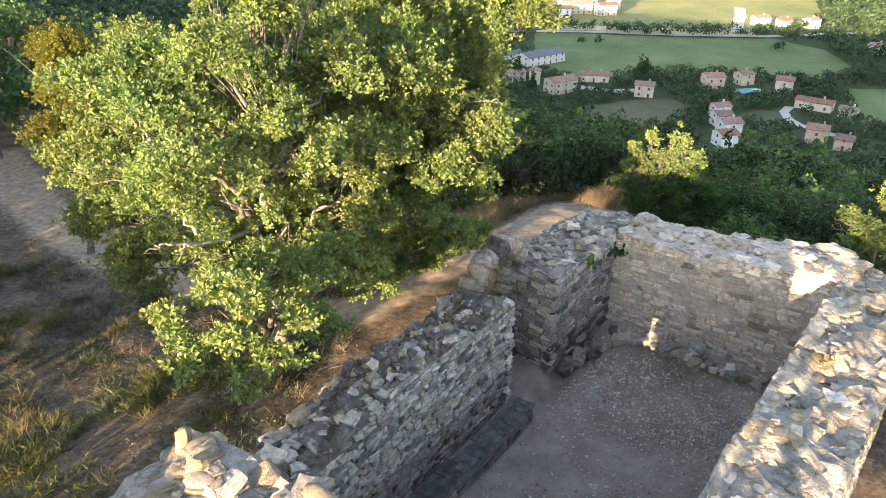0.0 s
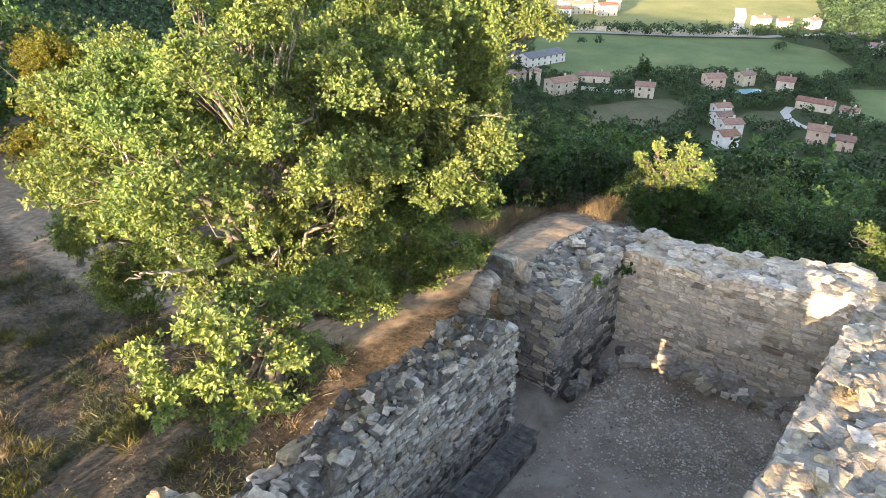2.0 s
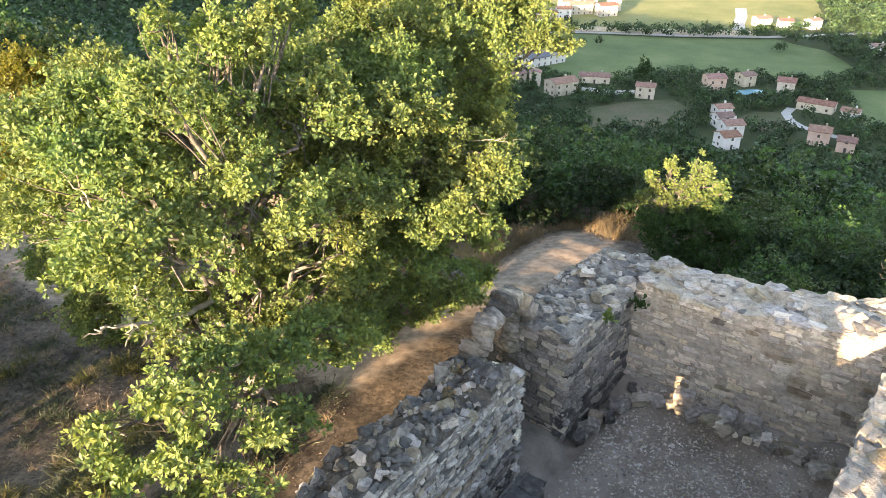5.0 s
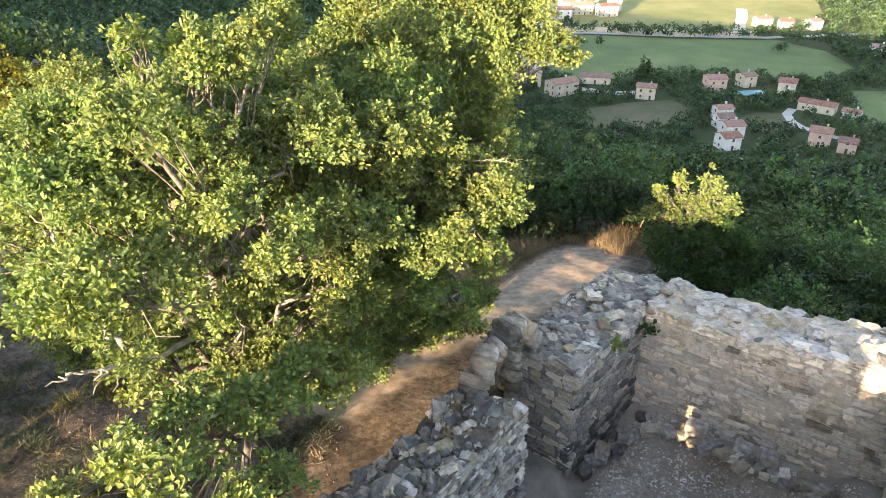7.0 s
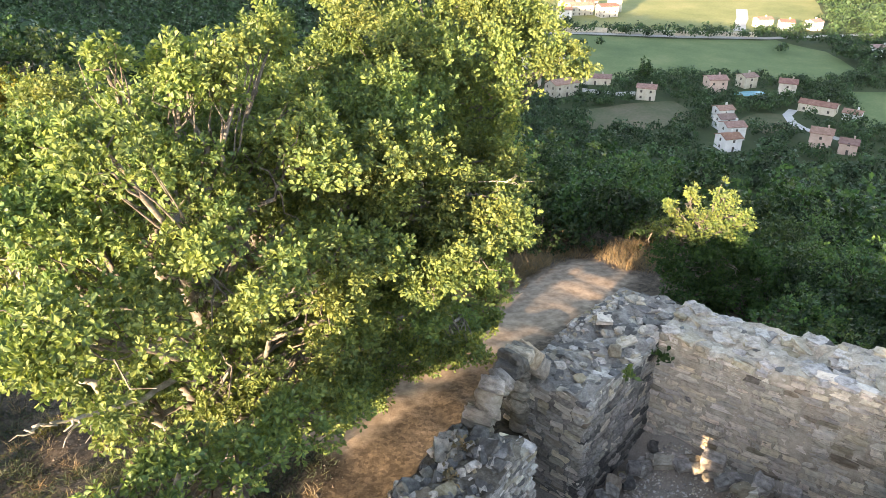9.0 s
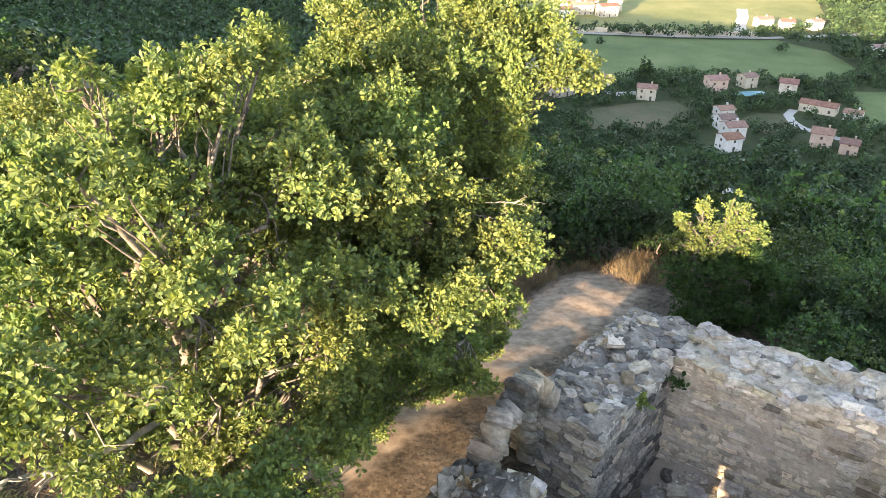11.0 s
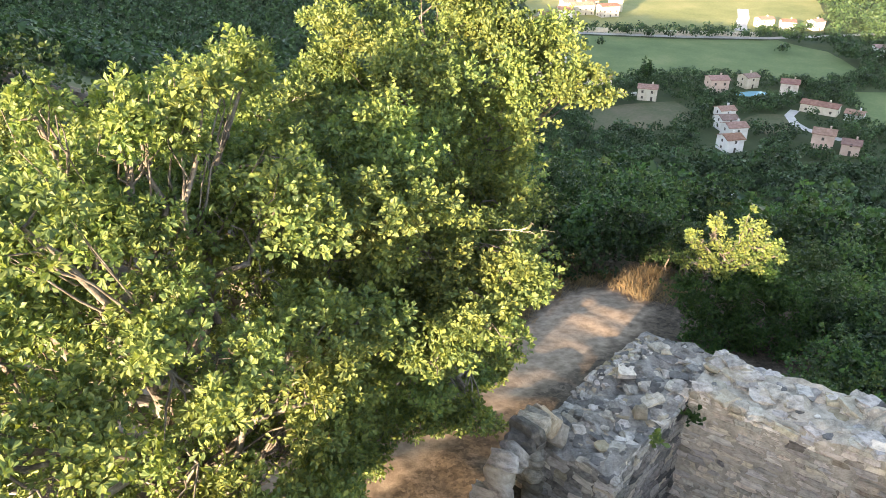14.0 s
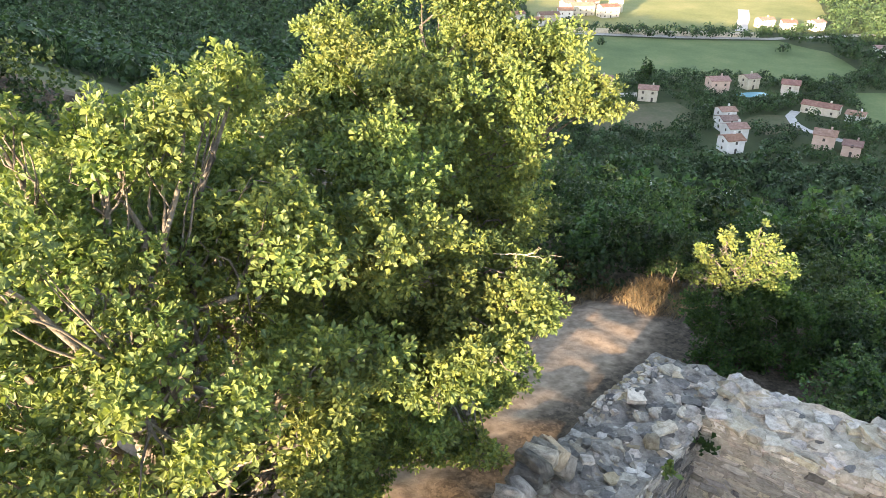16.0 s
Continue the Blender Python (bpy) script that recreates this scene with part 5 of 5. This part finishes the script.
# footing stones along the foot of the back wall and the pier
footing = thing("footing_stones", ROOM, "row of rough footing stones at the wall foot", "stones")
for i in range(34):
    w = -0.9 - i * 0.11
    s = drng.uniform(0.12, 0.34)
    lay_stone(footing, 3.08 + 0.14 * math.sin(w * 3) + drng.normal(0, 0.1), w, 0.45 + 0.1 * math.sin(w * 2.1) - 0.04 * w, (s * 0.9, s * 1.3, s * 0.7), drng.normal(0, 0.6), (("grey", 3), ("pale", 2), ("warm", 2)), drng, 0.2)
for w, s in ((-1.75, 0.42), (-2.55, 0.36), (-3.0, 0.34)):
    lay_stone(footing, 3.22, w, 0.72, (0.3, s, 0.3), drng.normal(0, 0.1), (("grey", 3), ("pale", 1)), drng, 0.1)
for i in range(22):
    u = 1.5 + i * 0.09
    s = drng.uniform(0.12, 0.3)
    lay_stone(footing, u, -0.30 - (u - 1.4) * 0.15 - drng.uniform(0.02, 0.2), 0.12 + drng.uniform(0, 0.25), (s, s, s * 0.8), drng.uniform(0, 6), (("dark", 2), ("grey", 2), ("warm", 1)), drng, 0.2)

# a round pale stone on the pier, a flat slab at its end, a pointed stone on the tall wall
for nm, lab, p, size, mix in (("round_stone", "round pale stone bedded on the pier top", (2.72, 0.02, 2.50), (0.21, 0.21, 0.22), (("round_warm", 1),)),
                              ("flat_slab", "flat grey slab lying on the wall end", (3.60, 0.62, 2.42), (0.42, 0.34, 0.12), (("pale", 1),)),
                              ("pointed_stone", "pointed upright stone on the tall wall", (-6.95, -0.66, 4.68), (0.12, 0.15, 0.36), (("round_warm", 1),))):
    ob = tagged(new(nm, pick_stone(drng, mix)), lab, "stone")
    ob.matrix_world = ROOM @ Matrix.LocRotScale(p, Euler((0.1, 0.1, 0.6)), size)


def pebbles(name, pts, sizes, rng, label, mat=GRAVEL):
    """Small chips scattered on a surface, joined."""
    n = len(pts)
    t = np.array([(1, 0, -0.35), (-0.5, 0.87, -0.35), (-0.5, -0.87, -0.35), (0.1, 0.05, 0.55)])
    v = t[None] * rng.uniform(0.6, 1.2, (n, 4, 1))
    ang = rng.uniform(0, 6.3, n)
    c, s = np.cos(ang)[:, None], np.sin(ang)[:, None]
    v = np.stack([v[..., 0] * c - v[..., 1] * s, v[..., 0] * s + v[..., 1] * c, v[..., 2] * 0.8], -1)
    v = pts[:, None] + v * sizes[:, None, None]
    f = np.array([(0, 1, 3), (1, 2, 3), (2, 0, 3), (0, 2, 1)])[None] + (np.arange(n) * 4)[:, None, None]
    return tagged(new(name, mesh_np(name, v, None, f.reshape(-1, 3), mat)), label, "gravel", kind="stuff")


def floor_height(u, w):
    return (0.025 * soft_noise(u, w, 1.3, 4) + 0.012 * soft_noise(u, w, 4.1, 5)
            + 0.75 * step(u, 2.6, 3.7) * (0.55 + 0.3 * soft_noise(u, w, 1.9, 7) + 0.3 * step(-w, 2.5, 4.2)))


n = 24000
pu, pw = drng.uniform(-4, 3.5, n), drng.uniform(-4.4, -0.6, n)
dense = step(pu, -0.3, 2.0) * 0.9 + 0.1 + 0.3 * soft_noise(pu, pw, 1.2, 8)
ok = drng.random(n) < dense
pu, pw = pu[ok], pw[ok]
wx, wy = 1.2 + 0.6 * pu - 0.8 * pw, 11.2 + 0.8 * pu + 0.6 * pw
pebbles("floor_gravel", np.stack([wx, wy, floor_height(pu, pw) + 0.01], -1), 0.013 + 0.04 * drng.random(len(pu)) ** 3, drng, "loose pale gravel and chips on the floor", CHIPS)
n = 24000
px, py = drng.uniform(-12, -1.6, n), drng.uniform(7, 22, n)
lu, lw = local(px, py)
ok = ~((lu > -7.9) & (lu < 4.7) & (lw > -6) & (lw < 1.2)) & (0.6 * px + 0.8 * py < 19.5)
ok &= (trail_weight(px, py) > 1.0) | (drng.random(len(px)) < 0.04)
px, py = px[ok], py[ok]
pebbles("trail_gravel", np.stack([px, py, land(px, py) - 0.06 * (trail_weight(px, py) < 0.9)], -1), 0.012 + 0.045 * drng.random(len(px)) ** 4, drng, "loose stones and chips on the hilltop earth")


# ---- low growth ----
def tufts(name, spots, mat, rng, blades, height, spread, label, category, width=0.03, flop=0.5):
    """Tufts of narrow blades or sprigs, joined."""
    n = len(spots)
    base = np.repeat(spots, blades, 0) + np.concatenate([rng.normal(0, spread, (n * blades, 2)), np.zeros((n * blades, 1))], 1)
    way = unit(np.concatenate([rng.normal(0, flop, (n * blades, 2)), np.ones((n * blades, 1))], 1))
    nor = unit(np.concatenate([rng.normal(0, 1, (n * blades, 2)), 0.2 * np.ones((n * blades, 1))], 1))
    size = np.repeat(height, blades) * rng.uniform(0.5, 1.1, n * blades)
    side = unit(np.cross(nor, way)) * width
    tip = base + way * size[:, None]
    midp = base + way * size[:, None] * 0.55
    tip[:, :2] += way[:, :2] * size[:, None] * 0.4
    v = np.stack([base, midp + side, tip, midp - side], 1)
    q = np.arange(n * blades * 4).reshape(-1, 4)
    return tagged(new(name, mesh_np(name, v.reshape(-1, 3), q, mat=mat)), label, category, kind="stuff")


def hill_spots(count, x0, x1, y0, y1, clear=1.15, rng=drng, top=19.5):
    x, y = rng.uniform(x0, x1, count), rng.uniform(y0, y1, count)
    u, w = local(x, y)
    ok = ~((u > -8) & (u < 4.8) & (w > -6) & (w < 1.35)) & (trail_weight(x, y) > clear) & (0.6 * x + 0.8 * y < top)
    x, y = x[ok], y[ok]
    return np.stack([x, y, land(x, y) - 0.02], -1)


grng = np.random.default_rng(101)
sp = hill_spots(2300, -14, -1.8, 5.5, 19.5, rng=grng)
sp = sp[soft_noise(sp[:, 0], sp[:, 1], 0.9, 6) > -0.2]
sp[:, 2] -= 0.06
tufts("heath_growth", sp, HEATH, grng, 90, grng.uniform(0.10, 0.27, len(sp)), 0.15, "low grey-green heath and thyme cushions", "heath", 0.008, 0.9)
sp = hill_spots(520, -13, -2.0, 7, 19, rng=grng)
sp = sp[soft_noise(sp[:, 0], sp[:, 1], 0.8, 12) > 0.1]
sp[:, 2] -= 0.05
tufts("broom_growth", sp, foliage("olive_broom", (0.082, 0.086, 0.028), (1.4, 1.4, 0.8), 0.45, 0.3), grng, 110, grng.uniform(0.14, 0.38, len(sp)), 0.16, "low olive and straw-coloured broom cushions", "shrub", 0.009, 0.6)
sp = hill_spots(330, -15, -1.5, 6, 20, rng=grng)
sp = sp[soft_noise(sp[:, 0], sp[:, 1], 0.7, 9) > 0.0]
tufts("dry_grass", sp, DRY_GRASS, grng, 36, grng.uniform(0.15, 0.4, len(sp)), 0.08, "dry straw-coloured grass tufts", "grass", 0.004, 0.5)
x = grng.uniform(-1.2, 4.8, 420)
y = 19.9 + grng.normal(0, 0.9, 420) + 0.15 * x
lu, lw = local(x, y)
ok = (0.854 * x - 0.52 * y < -8.6) & (trail_weight(x, y) > 1.15) & (0.6 * x + 0.8 * y > 13) & ((lu > 5.6) | (lw > 3.0))
sp = np.stack([x, y, land(x, y)], -1)[ok]
tufts("dry_grass", sp, DRY_GRASS, grng, 50, grng.uniform(0.25, 0.6, len(sp)), 0.12, "tall dry grass at the trail's end", "grass", 0.008, 0.35)


# small plants rooted in the masonry
def wall_plant(p, mat, n, size, label, seed):
    rng = np.random.default_rng(seed)
    way = unit(rng.normal(0, 0.7, (n, 3)) + np.array([0, 0, 0.8]))
    v, q = leaves(rng.normal(0, 0.05, (n, 3)), way, unit(rng.normal(size=(n, 3)) + np.array([0, 0, 1.0])), size * rng.uniform(0.6, 1.2, n))
    root = thing("wall_plant", ROOM @ Matrix.Translation(p), label, "plant")
    part("leaves", mesh_np("leaves", v, q, mat=mat), root)


wall_plant((2.55, -0.30, 2.28), OAK_LEAF, 60, 0.13, "small green fern tuft in the pier's joints", 1)
wall_plant((3.42, -0.55, 2.2), OAK_LEAF_DEEP, 50, 0.12, "small green tuft in the corner of the walls", 2)
wall_plant((0.6, -5.0, 3.02), DRY_GRASS, 40, 0.10, "dry brown tuft on the wall top", 3)
wall_plant((-1.2, 0.5, 2.55), DRY_GRASS, 40, 0.10, "dry brown moss tuft among loose stones", 4)
wall_plant((-0.6, 0.7, 2.5), DRY_GRASS, 40, 0.10, "dry brown moss tuft among loose stones", 5)

# rusty dry grass and fern round the tree feet and along the trail's edge
sp = []
for cx, cy, n, r in ((-3.0, 15.0, 26, 0.6), (-0.3, 17.6, 24, 0.7), (-1.7, 14.6, 20, 0.5), (0.2, 18.4, 40, 0.8), (1.2, 19.6, 50, 0.8), (1.6, 20.9, 50, 0.6), (-2.6, 16.6, 24, 0.6)):
    sp.append(np.stack([cx + grng.normal(0, r, n), cy + grng.normal(0, r, n)], -1))
sp = np.concatenate(sp)
sp = np.c_[sp, land(sp[:, 0], sp[:, 1])]
sp = sp[trail_weight(sp[:, 0], sp[:, 1]) > 1.0]
tufts("dry_grass", sp, DRY_GRASS, grng, 44, grng.uniform(0.25, 0.55, len(sp)), 0.1, "rusty dry grass round the tree feet", "grass", 0.008, 0.5)

# bank of dry grass between the trail and the oak, and round the trail's end
f, e = grng.random(420), grng.random(420)
x = 0.5 + 2.2 * f + grng.normal(0, 0.25, 420) - 1.5 * e
y = 16.6 + 3.9 * f + grng.normal(0, 0.25, 420) + 0.8 * e
ok = trail_weight(x, y) > 0.98
sp = np.stack([x, y, land(x, y) - 0.02], -1)[ok]
tufts("dry_grass", sp, DRY_GRASS, grng, 46, grng.uniform(0.2, 0.55, len(sp)), 0.11, "dry straw and rusty grass on the bank beside the trail", "grass", 0.006, 0.5)
x, y = grng.uniform(2.6, 6.2, 120), grng.uniform(20.0, 21.8, 120)
ok = trail_weight(x, y) > 0.95
sp = np.stack([x, y, land(x, y) - 0.02], -1)[ok]
tufts("dry_grass", sp, DRY_GRASS, grng, 46, grng.uniform(0.2, 0.45, len(sp)), 0.11, "tall straw-coloured grass where the trail drops away", "grass", 0.006, 0.35)
